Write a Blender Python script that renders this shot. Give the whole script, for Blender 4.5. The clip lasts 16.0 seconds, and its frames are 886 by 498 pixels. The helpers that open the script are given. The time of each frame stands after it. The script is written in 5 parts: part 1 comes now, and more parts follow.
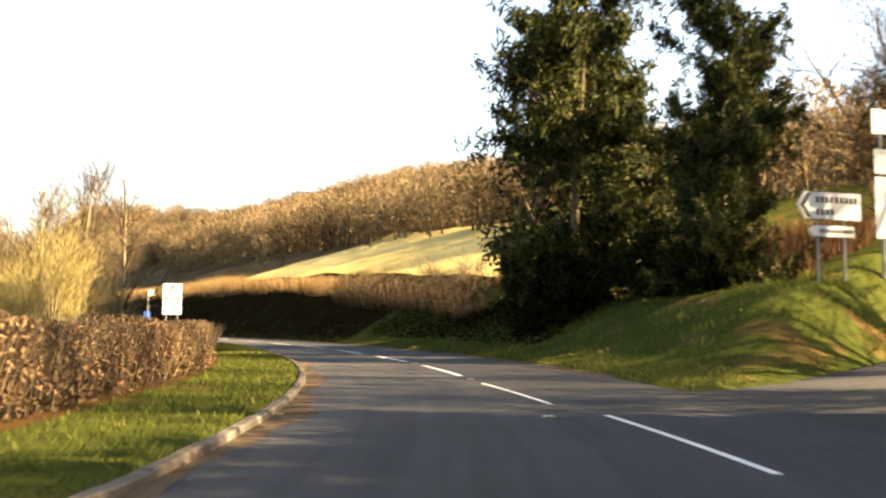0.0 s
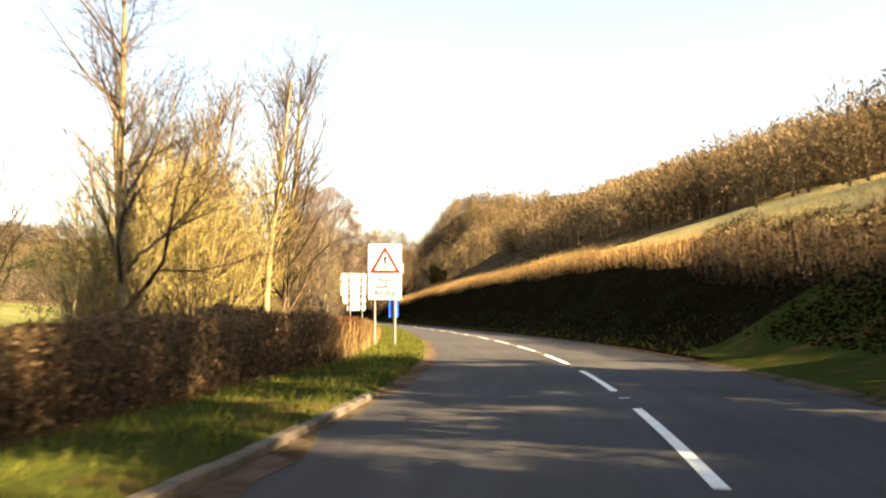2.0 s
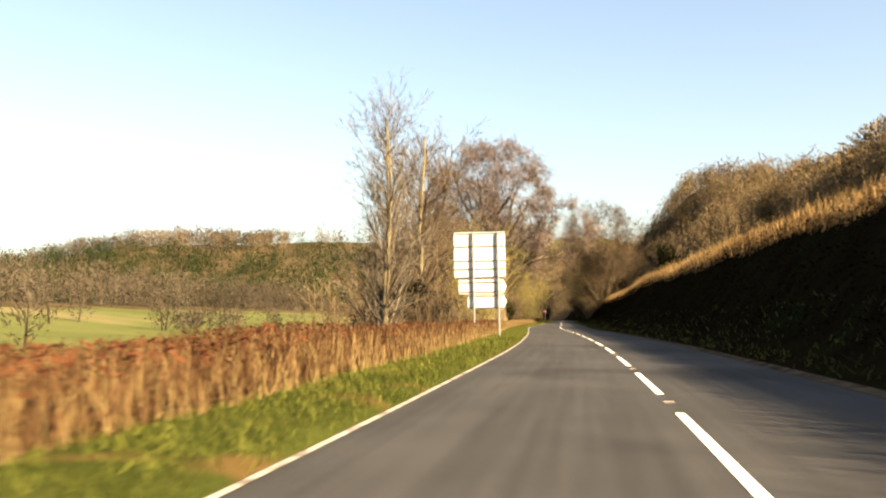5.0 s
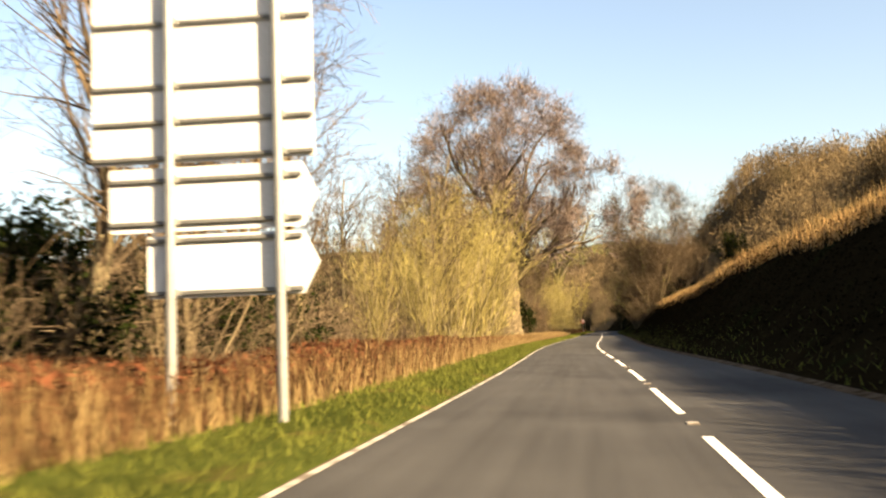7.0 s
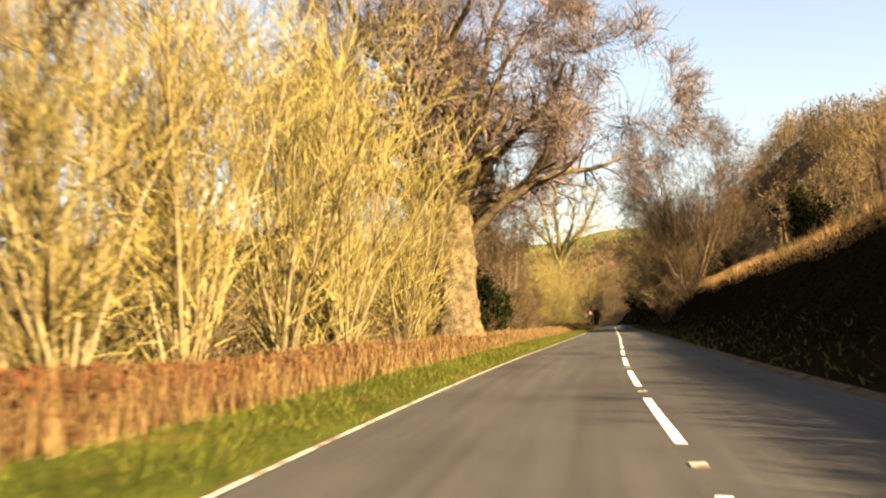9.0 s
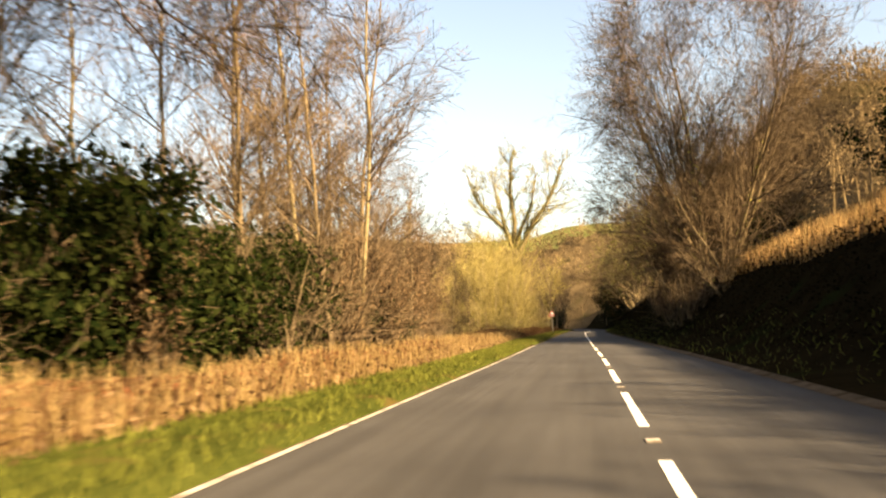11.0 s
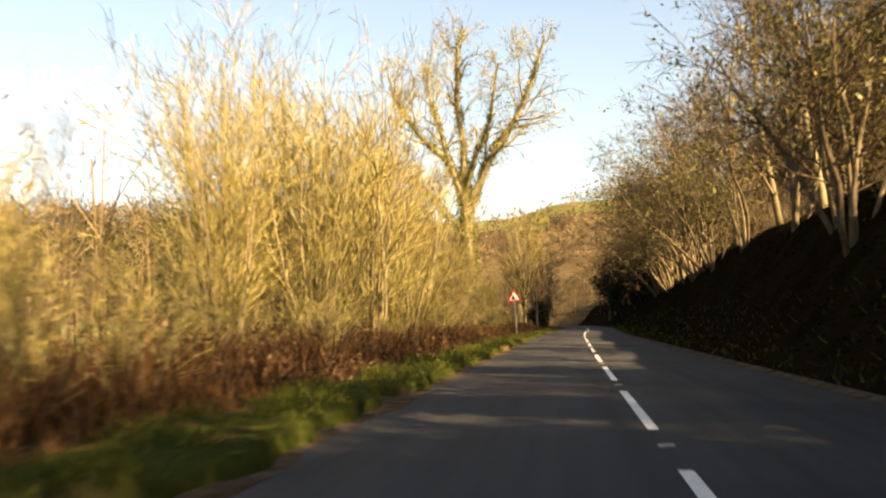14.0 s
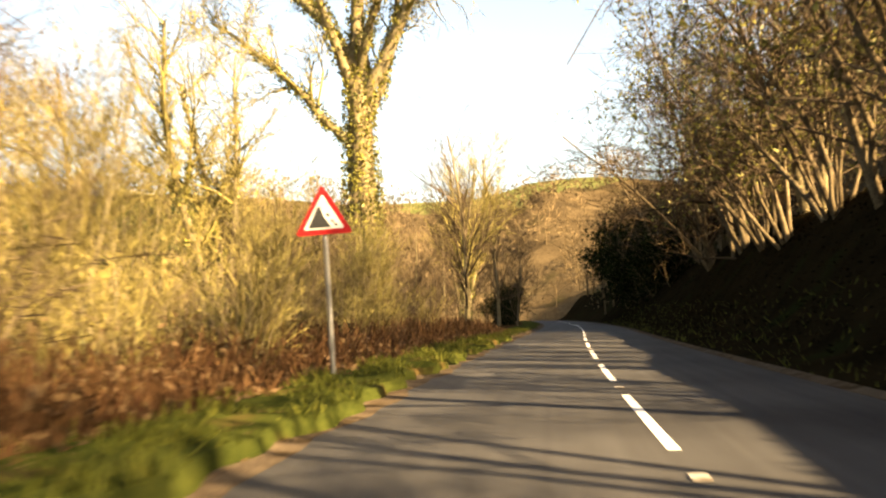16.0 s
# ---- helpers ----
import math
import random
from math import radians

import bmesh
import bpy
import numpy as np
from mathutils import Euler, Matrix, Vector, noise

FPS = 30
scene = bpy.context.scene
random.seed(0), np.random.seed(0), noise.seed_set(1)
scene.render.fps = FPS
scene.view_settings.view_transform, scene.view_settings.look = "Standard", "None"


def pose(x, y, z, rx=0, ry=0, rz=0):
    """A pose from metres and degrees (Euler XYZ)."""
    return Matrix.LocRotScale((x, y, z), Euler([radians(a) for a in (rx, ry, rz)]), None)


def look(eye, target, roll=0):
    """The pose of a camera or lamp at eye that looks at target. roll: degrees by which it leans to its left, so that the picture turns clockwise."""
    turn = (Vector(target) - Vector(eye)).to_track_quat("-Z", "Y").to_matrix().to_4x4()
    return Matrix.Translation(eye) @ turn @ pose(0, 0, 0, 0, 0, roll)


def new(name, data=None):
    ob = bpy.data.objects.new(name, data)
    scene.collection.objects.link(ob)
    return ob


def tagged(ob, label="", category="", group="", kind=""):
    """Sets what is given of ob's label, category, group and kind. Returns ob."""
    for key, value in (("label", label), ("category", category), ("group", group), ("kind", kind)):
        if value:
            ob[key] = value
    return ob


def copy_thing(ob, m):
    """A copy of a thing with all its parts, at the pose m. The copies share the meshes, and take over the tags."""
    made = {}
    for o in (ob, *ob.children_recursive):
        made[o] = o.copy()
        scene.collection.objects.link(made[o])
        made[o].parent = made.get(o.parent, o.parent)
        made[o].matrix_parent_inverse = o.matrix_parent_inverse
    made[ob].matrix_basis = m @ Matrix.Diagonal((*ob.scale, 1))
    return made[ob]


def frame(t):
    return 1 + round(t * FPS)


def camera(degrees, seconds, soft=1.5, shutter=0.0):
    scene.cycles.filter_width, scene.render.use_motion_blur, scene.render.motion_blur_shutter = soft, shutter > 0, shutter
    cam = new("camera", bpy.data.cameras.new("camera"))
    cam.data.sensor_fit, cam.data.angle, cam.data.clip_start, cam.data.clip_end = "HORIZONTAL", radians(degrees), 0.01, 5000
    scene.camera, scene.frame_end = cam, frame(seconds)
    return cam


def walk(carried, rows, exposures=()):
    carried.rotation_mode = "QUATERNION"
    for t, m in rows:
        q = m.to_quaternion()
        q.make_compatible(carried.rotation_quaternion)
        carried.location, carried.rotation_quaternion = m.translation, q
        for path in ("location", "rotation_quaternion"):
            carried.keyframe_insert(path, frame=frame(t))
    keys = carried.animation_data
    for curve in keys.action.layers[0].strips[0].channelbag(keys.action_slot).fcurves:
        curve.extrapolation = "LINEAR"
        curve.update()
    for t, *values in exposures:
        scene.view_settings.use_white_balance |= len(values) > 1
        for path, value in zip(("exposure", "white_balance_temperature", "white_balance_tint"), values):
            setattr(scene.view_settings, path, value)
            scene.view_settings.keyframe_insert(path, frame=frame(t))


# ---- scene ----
cam = camera(50.35, 16.0, soft=2.2, shutter=0.22)
PATH = [
    (0.0, pose(-0.95, -2.72, 1.26, 94.61, -0.31, 5.30)),
    (0.5, pose(-1.42, 4.70, 1.26, 94.48, -1.00, 11.60)),
    (1.0, pose(-2.33, 13.34, 1.26, 93.84, -0.20, 17.78)),
    (1.5, pose(-4.10, 21.74, 1.26, 94.08, 0.75, 23.11)),
    (2.0, pose(-6.75, 30.77, 1.26, 94.07, 0.01, 28.24)),
    (2.5, pose(-10.14, 39.59, 1.26, 94.21, 0.69, 30.85)),
    (3.0, pose(-14.02, 48.50, 1.26, 94.36, 0.22, 34.00)),
    (3.5, pose(-18.59, 57.63, 1.26, 94.41, 0.61, 37.12)),
    (4.1, pose(-25.04, 68.91, 1.26, 94.33, 0.56, 39.81)),
    (4.7, pose(-32.26, 80.60, 1.27, 94.29, 0.83, 41.55)),
    (5.4, pose(-41.23, 94.29, 1.28, 94.25, 1.14, 43.11)),
    (6.0, pose(-49.02, 105.72, 1.29, 94.20, 1.29, 43.89)),
    (6.5, pose(-55.49, 114.98, 1.29, 95.00, 2.31, 44.29)),
    (7.0, pose(-62.41, 124.69, 1.29, 95.16, 2.09, 44.86)),
    (7.5, pose(-69.30, 134.34, 1.29, 94.80, 2.21, 45.17)),
    (8.0, pose(-76.75, 144.40, 1.29, 94.69, 2.28, 45.16)),
    (8.5, pose(-83.98, 154.28, 1.29, 94.84, 2.43, 45.16)),
    (9.1, pose(-93.09, 166.39, 1.29, 94.83, 2.34, 45.34)),
    (9.7, pose(-102.35, 178.94, 1.28, 94.81, 2.24, 44.34)),
    (10.3, pose(-111.44, 191.79, 1.28, 94.80, 2.15, 43.47)),
    (11.0, pose(-121.77, 206.77, 1.28, 94.96, 2.22, 43.37)),
    (11.5, pose(-129.34, 217.63, 1.28, 94.86, 2.28, 43.05)),
    (12.0, pose(-137.27, 228.87, 1.28, 94.71, 1.94, 42.91)),
    (12.5, pose(-144.95, 239.81, 1.28, 94.41, 2.01, 43.09)),
    (13.0, pose(-152.89, 250.89, 1.28, 94.90, 2.27, 43.11)),
    (13.5, pose(-160.90, 262.15, 1.28, 94.54, 2.12, 42.94)),
    (14.0, pose(-169.04, 273.66, 1.28, 94.68, 2.34, 42.85)),
    (14.5, pose(-177.24, 285.35, 1.28, 94.79, 2.26, 42.53)),
    (15.0, pose(-185.35, 296.90, 1.28, 94.00, 2.39, 42.52)),
    (15.5, pose(-193.40, 308.28, 1.28, 93.92, 2.18, 42.11)),
    (16.0, pose(-201.48, 319.54, 1.29, 94.26, 2.40, 41.63)),
]
walk(cam, PATH, [(0.0, 3.6, 8000, 12), (1.2, 3.5, 8100, 12), (2.2, 3.2, 8200, 12), (3.2, 2.85, 8100, 12), (6.0, 2.6, 7400, 11), (8.5, 2.75, 8400, 13), (12.2, 2.85, 8700, 14), (13.0, 2.6, 8700, 14), (14.0, 2.75, 8700, 13), (14.6, 3.05, 8000, 12), (15.2, 3.2, 8200, 12), (16.0, 3.18, 9100, 13)])

# ---- light ----
SUN_BEARING, SUN_HEIGHT = 87.0, 28.0
sun_way = Vector((math.sin(radians(SUN_BEARING)) * math.cos(radians(SUN_HEIGHT)), math.cos(radians(SUN_BEARING)) * math.cos(radians(SUN_HEIGHT)), math.sin(radians(SUN_HEIGHT))))
world = bpy.data.worlds.new("sky")
scene.world = world
world.use_nodes = True
wn = world.node_tree.nodes
sky = wn.new("ShaderNodeTexSky")
sky.sky_type, sky.sun_disc = "NISHITA", False
sky.sun_elevation, sky.sun_rotation = radians(SUN_HEIGHT), radians(SUN_BEARING)
sky.air_density, sky.dust_density, sky.ozone_density = 1.0, 2.2, 1.0
wn["Background"].inputs["Strength"].default_value = 0.052
world.node_tree.links.new(sky.outputs["Color"], wn["Background"].inputs["Color"])
sun = new("sun", bpy.data.lights.new("sun", "SUN"))
sun.data.energy, sun.data.angle, sun.data.color = 5.0, radians(0.6), (1.0, 0.82, 0.56)
sun.matrix_world = look(sun_way * 400, (0, 0, 0))


# ---- materials ----
def material(name, dark, light, scale=3.0, rough=0.9, fine=40.0, bump=0.3, spread=0.0, island=False, metal=0.0, patch=None):
    """A surface that goes from dark to light in two sizes of mottling; spread varies it from piece to piece; patch: a colour in large stains."""
    m = bpy.data.materials.new(name)
    m.use_nodes = True
    n, link = m.node_tree.nodes, m.node_tree.links.new
    b = n["Principled BSDF"]
    b.inputs["Roughness"].default_value, b.inputs["Metallic"].default_value = rough, metal
    b.inputs["Specular IOR Level"].default_value = 0.25 if rough < 0.75 else 0.06 if rough < 0.95 else 0.0
    co = n.new("ShaderNodeTexCoord")
    big, small = n.new("ShaderNodeTexNoise"), n.new("ShaderNodeTexNoise")
    big.inputs["Scale"].default_value, big.inputs["Detail"].default_value = scale, 4
    small.inputs["Scale"].default_value, small.inputs["Detail"].default_value = fine, 3
    for t in (big, small):
        link(co.outputs["Object"], t.inputs["Vector"])
    add = n.new("ShaderNodeMath")
    add.operation = "ADD"
    link(big.outputs["Fac"], add.inputs[0])
    link(small.outputs["Fac"], add.inputs[1])
    if spread:
        geo = n.new("ShaderNodeNewGeometry") if island else n.new("ShaderNodeObjectInfo")
        mul, more = n.new("ShaderNodeMath"), n.new("ShaderNodeMath")
        mul.operation, more.operation = "MULTIPLY_ADD", "ADD"
        link(geo.outputs["Random Per Island" if island else "Random"], mul.inputs[0])
        mul.inputs[1].default_value, mul.inputs[2].default_value = spread, -spread / 2
        link(add.outputs[0], more.inputs[0])
        link(mul.outputs[0], more.inputs[1])
        add = more
    ramp = n.new("ShaderNodeMapRange")
    ramp.inputs["From Min"].default_value, ramp.inputs["From Max"].default_value = 0.7, 1.3
    link(add.outputs[0], ramp.inputs["Value"])
    mix = n.new("ShaderNodeMix")
    mix.data_type = "RGBA"
    mix.inputs[6].default_value, mix.inputs[7].default_value = (*dark, 1), (*light, 1)
    link(ramp.outputs[0], mix.inputs[0])
    out = mix.outputs[2]
    if patch:
        stain, edge, over = n.new("ShaderNodeTexNoise"), n.new("ShaderNodeMapRange"), n.new("ShaderNodeMix")
        stain.inputs["Scale"].default_value, stain.inputs["Detail"].default_value = patch[1], 5
        link(co.outputs["Object"], stain.inputs["Vector"])
        edge.inputs["From Min"].default_value, edge.inputs["From Max"].default_value = patch[2], patch[2] + 0.12
        link(stain.outputs["Fac"], edge.inputs["Value"])
        over.data_type = "RGBA"
        link(edge.outputs[0], over.inputs[0])
        link(out, over.inputs[6])
        over.inputs[7].default_value = (*patch[0], 1)
        out = over.outputs[2]
    link(out, b.inputs["Base Color"])
    if bump:
        bm_ = n.new("ShaderNodeBump")
        bm_.inputs["Strength"].default_value, bm_.inputs["Distance"].default_value = bump, 0.02
        link(small.outputs["Fac"], bm_.inputs["Height"])
        link(bm_.outputs["Normal"], b.inputs["Normal"])
    return m


def glow_through(m, share):
    """Thin leaves and blades let some light through."""
    n, link = m.node_tree.nodes, m.node_tree.links.new
    b, out = n["Principled BSDF"], n["Material Output"]
    thin, mix = n.new("ShaderNodeBsdfTranslucent"), n.new("ShaderNodeMixShader")
    link(b.inputs["Base Color"].links[0].from_socket, thin.inputs["Color"])
    mix.inputs[0].default_value = share
    link(b.outputs[0], mix.inputs[1])
    link(thin.outputs[0], mix.inputs[2])
    link(mix.outputs[0], out.inputs["Surface"])
    return m


ASPHALT = material("asphalt", (0.0255, 0.025, 0.0248), (0.0425, 0.0415, 0.0405), 0.25, 0.85, 90, 0.4, patch=((0.022, 0.021, 0.0205), 0.12, 0.55))
def banded(m):
    """Wheel tracks and patches that run along the road."""
    n, link = m.node_tree.nodes, m.node_tree.links.new
    b = n["Principled BSDF"]
    was = b.inputs["Base Color"].links[0].from_socket
    uv, at_, tex, tex2 = n.new("ShaderNodeUVMap"), n.new("ShaderNodeMapping"), n.new("ShaderNodeTexNoise"), n.new("ShaderNodeTexNoise")
    at_.inputs["Scale"].default_value = (0.035, 1.3, 1)
    link(uv.outputs[0], at_.inputs[0])
    for q, k in ((tex, 1.0), (tex2, 3.4)):
        q.inputs["Scale"].default_value, q.inputs["Detail"].default_value = k, 3
        link(at_.outputs[0], q.inputs["Vector"])
    add, ramp, mul = n.new("ShaderNodeMath"), n.new("ShaderNodeMapRange"), n.new("ShaderNodeMix")
    link(tex.outputs["Fac"], add.inputs[0])
    link(tex2.outputs["Fac"], add.inputs[1])
    ramp.inputs["From Min"].default_value, ramp.inputs["From Max"].default_value = 0.75, 1.25
    ramp.inputs["To Min"].default_value, ramp.inputs["To Max"].default_value = 0.82, 1.15
    link(add.outputs[0], ramp.inputs["Value"])
    mul.data_type, mul.blend_type = "RGBA", "MULTIPLY"
    mul.inputs[0].default_value = 1.0
    link(was, mul.inputs[6])
    link(ramp.outputs[0], mul.inputs[7])
    link(mul.outputs[2], b.inputs["Base Color"])
    return m


ROAD = banded(material("worn_road_asphalt", (0.030, 0.029, 0.0285), (0.050, 0.0487, 0.0475), 0.25, 0.8, 90, 0.4, patch=((0.024, 0.0232, 0.023), 0.12, 0.57)))
LANE = material("road_paint", (0.50, 0.48, 0.43), (0.70, 0.68, 0.62), 4, 0.6, 60, 0.2, patch=((0.3, 0.28, 0.26), 5, 0.62))
WORN = material("worn_edge_paint", (0.225, 0.200, 0.165), (0.350, 0.330, 0.290), 1.5, 0.7, 40, 0.2, patch=((0.100, 0.080, 0.060), 3, 0.5))
DIRT = material("roadside_dirt", (0.046, 0.033, 0.022), (0.105, 0.08, 0.054), 1.2, 1.0, 30, 0.6, patch=((0.036, 0.025, 0.014), 2, 0.52))
KERB = material("kerb_stone", (0.055, 0.046, 0.036), (0.105, 0.09, 0.072), 2, 0.9, 30, 0.4, spread=0.3)
SOIL = material("grassy_soil", (0.018, 0.024, 0.006), (0.044, 0.05, 0.012), 0.5, 1.0, 12, 0.6, patch=((0.072, 0.047, 0.018), 0.6, 0.56))
LITTER = material("leaf_litter", (0.022, 0.012, 0.005), (0.062, 0.036, 0.015), 0.6, 1.0, 14, 0.8, patch=((0.018, 0.02, 0.006), 0.35, 0.58))
WOODFLOOR = material("woodland_leaf_litter", (0.035, 0.025, 0.014), (0.09, 0.066, 0.037), 0.12, 1.0, 1.5, 0.8, patch=((0.035, 0.030, 0.014), 0.08, 0.56))
# The bank's shade is put into this near-black soil colour.
BANKSOIL = material("shade_dark_bank_soil", (0.005, 0.004, 0.002), (0.016, 0.011, 0.005), 0.6, 1.0, 14, 0.8, patch=((0.010, 0.012, 0.004), 0.35, 0.58))
FIELD = material("pasture", (0.050, 0.052, 0.016), (0.098, 0.096, 0.036), 0.03, 1.0, 2, 0.3, patch=((0.15, 0.12, 0.05), 0.012, 0.56))
MEADOW = material("dull_winter_meadow", (0.055, 0.065, 0.022), (0.105, 0.110, 0.042), 0.05, 1.0, 3, 0.3, patch=((0.13, 0.11, 0.055), 0.02, 0.56))
# Strong sun on the sloping field is painted in as this pale yellow.
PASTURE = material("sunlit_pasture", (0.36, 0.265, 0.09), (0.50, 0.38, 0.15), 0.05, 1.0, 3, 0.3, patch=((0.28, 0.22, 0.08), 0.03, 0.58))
GRASS = glow_through(material("grass_blades", (0.036, 0.046, 0.008), (0.112, 0.116, 0.024), 0.4, 0.8, 3, 0, spread=0.7, island=True), 0.3)
DEAD = glow_through(material("dead_bracken", (0.028, 0.0125, 0.0065), (0.108, 0.058, 0.027), 0.3, 0.9, 3, 0, spread=0.9, island=True), 0.25)
# Lit copy of the dead bracken: sunshine on the crest is in the gold.
SUN_BRACKEN = glow_through(material("sunlit_dead_bracken", (0.10, 0.056, 0.022), (0.30, 0.19, 0.085), 0.3, 0.9, 3, 0, spread=0.9, island=True), 0.25)
FROND = glow_through(material("maroon_bracken_fronds", (0.030, 0.009, 0.005), (0.115, 0.042, 0.020), 0.3, 0.9, 3, 0, spread=0.9, island=True), 0.25)
STRAW = glow_through(material("pale_dry_grass", (0.122, 0.079, 0.032), (0.238, 0.169, 0.079), 0.4, 0.9, 3, 0, spread=0.7, island=True), 0.25)
BRONZE = glow_through(material("dry_beech_leaves", (0.05, 0.028, 0.014), (0.15, 0.098, 0.052), 0.8, 0.8, 4, 0, spread=0.9, island=True), 0.2)
# Leaves kept almost black, so their colour carries the shade on the bank.
SHADE_BRAMBLE = glow_through(material("bramble_leaves", (0.0035, 0.0035, 0.0015), (0.013, 0.009, 0.004), 0.5, 0.97, 4, 0, spread=0.9, island=True), 0.2)
EVERGREEN = glow_through(material("evergreen_leaves", (0.005, 0.009, 0.003), (0.05, 0.054, 0.012), 0.5, 0.8, 4, 0, spread=0.9, island=True), 0.15)
# Far darker than the other evergreen leaves to stand for shade over the bushes.
HOLLY = glow_through(material("shade_darkened_holly", (0.003, 0.0055, 0.0016), (0.016, 0.020, 0.006), 0.5, 0.97, 4, 0, spread=0.9, island=True), 0.1)
IVY = glow_through(material("ivy_leaves", (0.04, 0.043, 0.009), (0.19, 0.175, 0.038), 0.5, 0.5, 4, 0, spread=0.9, island=True), 0.25)
BARK = material("grey_brown_bark", (0.05, 0.037, 0.022), (0.15, 0.115, 0.07), 2, 0.95, 18, 0.8, spread=0.3)
OAKBARK = material("oak_bark", (0.02, 0.015, 0.009), (0.15, 0.115, 0.068), 2.6, 0.95, 11, 1.0, patch=((0.050, 0.044, 0.024), 0.9, 0.58))
PALEBARK = material("pale_lichen_bark", (0.094, 0.072, 0.036), (0.209, 0.173, 0.101), 2, 0.9, 14, 0.5, spread=0.3)
OAKTWIG = material("oak_twigs", (0.055, 0.040, 0.034), (0.165, 0.125, 0.105), 0.4, 0.9, 3, 0, spread=0.8, island=True)
TWIG = material("bare_twigs", (0.03, 0.021, 0.013), (0.11, 0.08, 0.05), 0.4, 0.9, 3, 0, spread=0.8, island=True)
PALETWIG = material("pale_ash_twigs", (0.045, 0.037, 0.028), (0.14, 0.118, 0.09), 0.4, 0.9, 3, 0, spread=0.8, island=True)
# Darker version of the bare twigs; shading among the trees is in the colour.
DARKTWIG = material("shaded_bank_twigs", (0.018, 0.012, 0.007), (0.075, 0.053, 0.032), 0.4, 0.95, 3, 0, spread=0.8, island=True)
GOLD = material("golden_willow_twigs", (0.07, 0.056, 0.020), (0.24, 0.200, 0.070), 0.3, 0.85, 3, 0, spread=0.9, island=True)
WOOD = glow_through(material("winter_wood_crowns", (0.045, 0.033, 0.018), (0.20, 0.146, 0.082), 0.03, 1.0, 0.12, 0, spread=0.3, island=True), 0.3)
FARWOOD = glow_through(material("hazy_winter_wood", (0.026, 0.021, 0.015), (0.098, 0.078, 0.054), 0.03, 1.0, 0.12, 0, spread=0.3, island=True), 0.2)
CONIFERWOOD = material("far_conifers", (0.007, 0.013, 0.005), (0.022, 0.031, 0.013), 0.05, 1.0, 0.5, 0, spread=0.6, island=True)
STEEL = material("galvanised_steel", (0.16, 0.16, 0.155), (0.24, 0.24, 0.23), 3, 0.5, 30, 0.1, metal=0.5)
SIGNBACK = material("bare_aluminium_sign_back", (0.4, 0.4, 0.39), (0.5, 0.5, 0.49), 1.0, 0.5, 20, 0.05)
RAIL = material("weathered_sign_rail", (0.07, 0.07, 0.068), (0.12, 0.12, 0.115), 3, 0.6, 20, 0.1, metal=0.3)
WHITE = material("white_sign_film", (0.42, 0.42, 0.41), (0.5, 0.5, 0.49), 2, 0.4, 20, 0)
RED = material("red_sign_film", (0.22, 0.008, 0.01), (0.3, 0.012, 0.014), 2, 0.4, 20, 0)
BLACK = material("black_sign_film", (0.015, 0.015, 0.015), (0.03, 0.03, 0.03), 2, 0.4, 20, 0)
BLUE = material("blue_sign_film", (0.01, 0.08, 0.50), (0.02, 0.12, 0.62), 2, 0.4, 20, 0)
CREAM = material("pale_yellow_plate", (0.4, 0.36, 0.22), (0.45, 0.42, 0.28), 2, 0.5, 20, 0)


# ---- geometry helpers ----
def mesh_of(name, verts, faces, mat, smooth=False):
    """A mesh from an array of points and an array of faces that all have as many corners."""
    me = bpy.data.meshes.new(name)
    verts, faces = np.asarray(verts, np.float32), np.asarray(faces, np.int32)
    k = faces.shape[1]
    me.vertices.add(len(verts))
    me.vertices.foreach_set("co", verts.ravel())
    me.loops.add(faces.size)
    me.loops.foreach_set("vertex_index", faces.ravel())
    me.polygons.add(len(faces))
    me.polygons.foreach_set("loop_start", np.arange(0, faces.size, k, dtype=np.int32))
    me.polygons.foreach_set("loop_total", np.full(len(faces), k, np.int32))
    if smooth:
        me.polygons.foreach_set("use_smooth", np.ones(len(faces), bool))
    me.materials.append(mat)
    me.update(calc_edges=True)
    return me


def part(name, me, parent=None, label="", at=None):
    ob = new(name, me)
    if parent:
        ob.parent = parent
    if at is not None:
        ob.matrix_basis = at
    return tagged(ob, label)


def bm_mesh(bm, name, mat):
    me = bpy.data.meshes.new(name)
    bm.to_mesh(me)
    bm.free()
    me.materials.append(mat)
    return me


def box_mesh(name, size, mat, bevel=0.004):
    bm = bmesh.new()
    bmesh.ops.create_cube(bm, size=1, matrix=Matrix.Diagonal((*size, 1)))
    if bevel:
        bmesh.ops.bevel(bm, geom=bm.edges[:], offset=bevel, segments=1, affect="EDGES")
    return bm_mesh(bm, name, mat)


def plate_mesh(name, outline, thick, mat, round_by=0.0):
    """A flat plate in the xz plane, its front towards -y."""
    bm = bmesh.new()
    pts = outline
    if round_by:
        pts, n = [], len(outline)
        for i in range(n):
            p, a, b = (Vector(outline[j % n]) for j in (i, i - 1, i + 1))
            ua, ub = (a - p).normalized(), (b - p).normalized()
            cut = round_by / math.tan(ua.angle(ub) / 2)
            s, e = p + ua * cut, p + ub * cut
            for k in range(7):
                t = k / 6
                pts.append(((1 - t) ** 2 * s + 2 * t * (1 - t) * p + t * t * e)[:])
    front = bm.faces.new([bm.verts.new((x, 0, z)) for x, z in pts])
    got = bmesh.ops.extrude_face_region(bm, geom=[front])
    bmesh.ops.translate(bm, vec=(0, thick, 0), verts=[v for v in got["geom"] if isinstance(v, bmesh.types.BMVert)])
    bmesh.ops.recalc_face_normals(bm, faces=bm.faces[:])
    return bm_mesh(bm, name, mat)


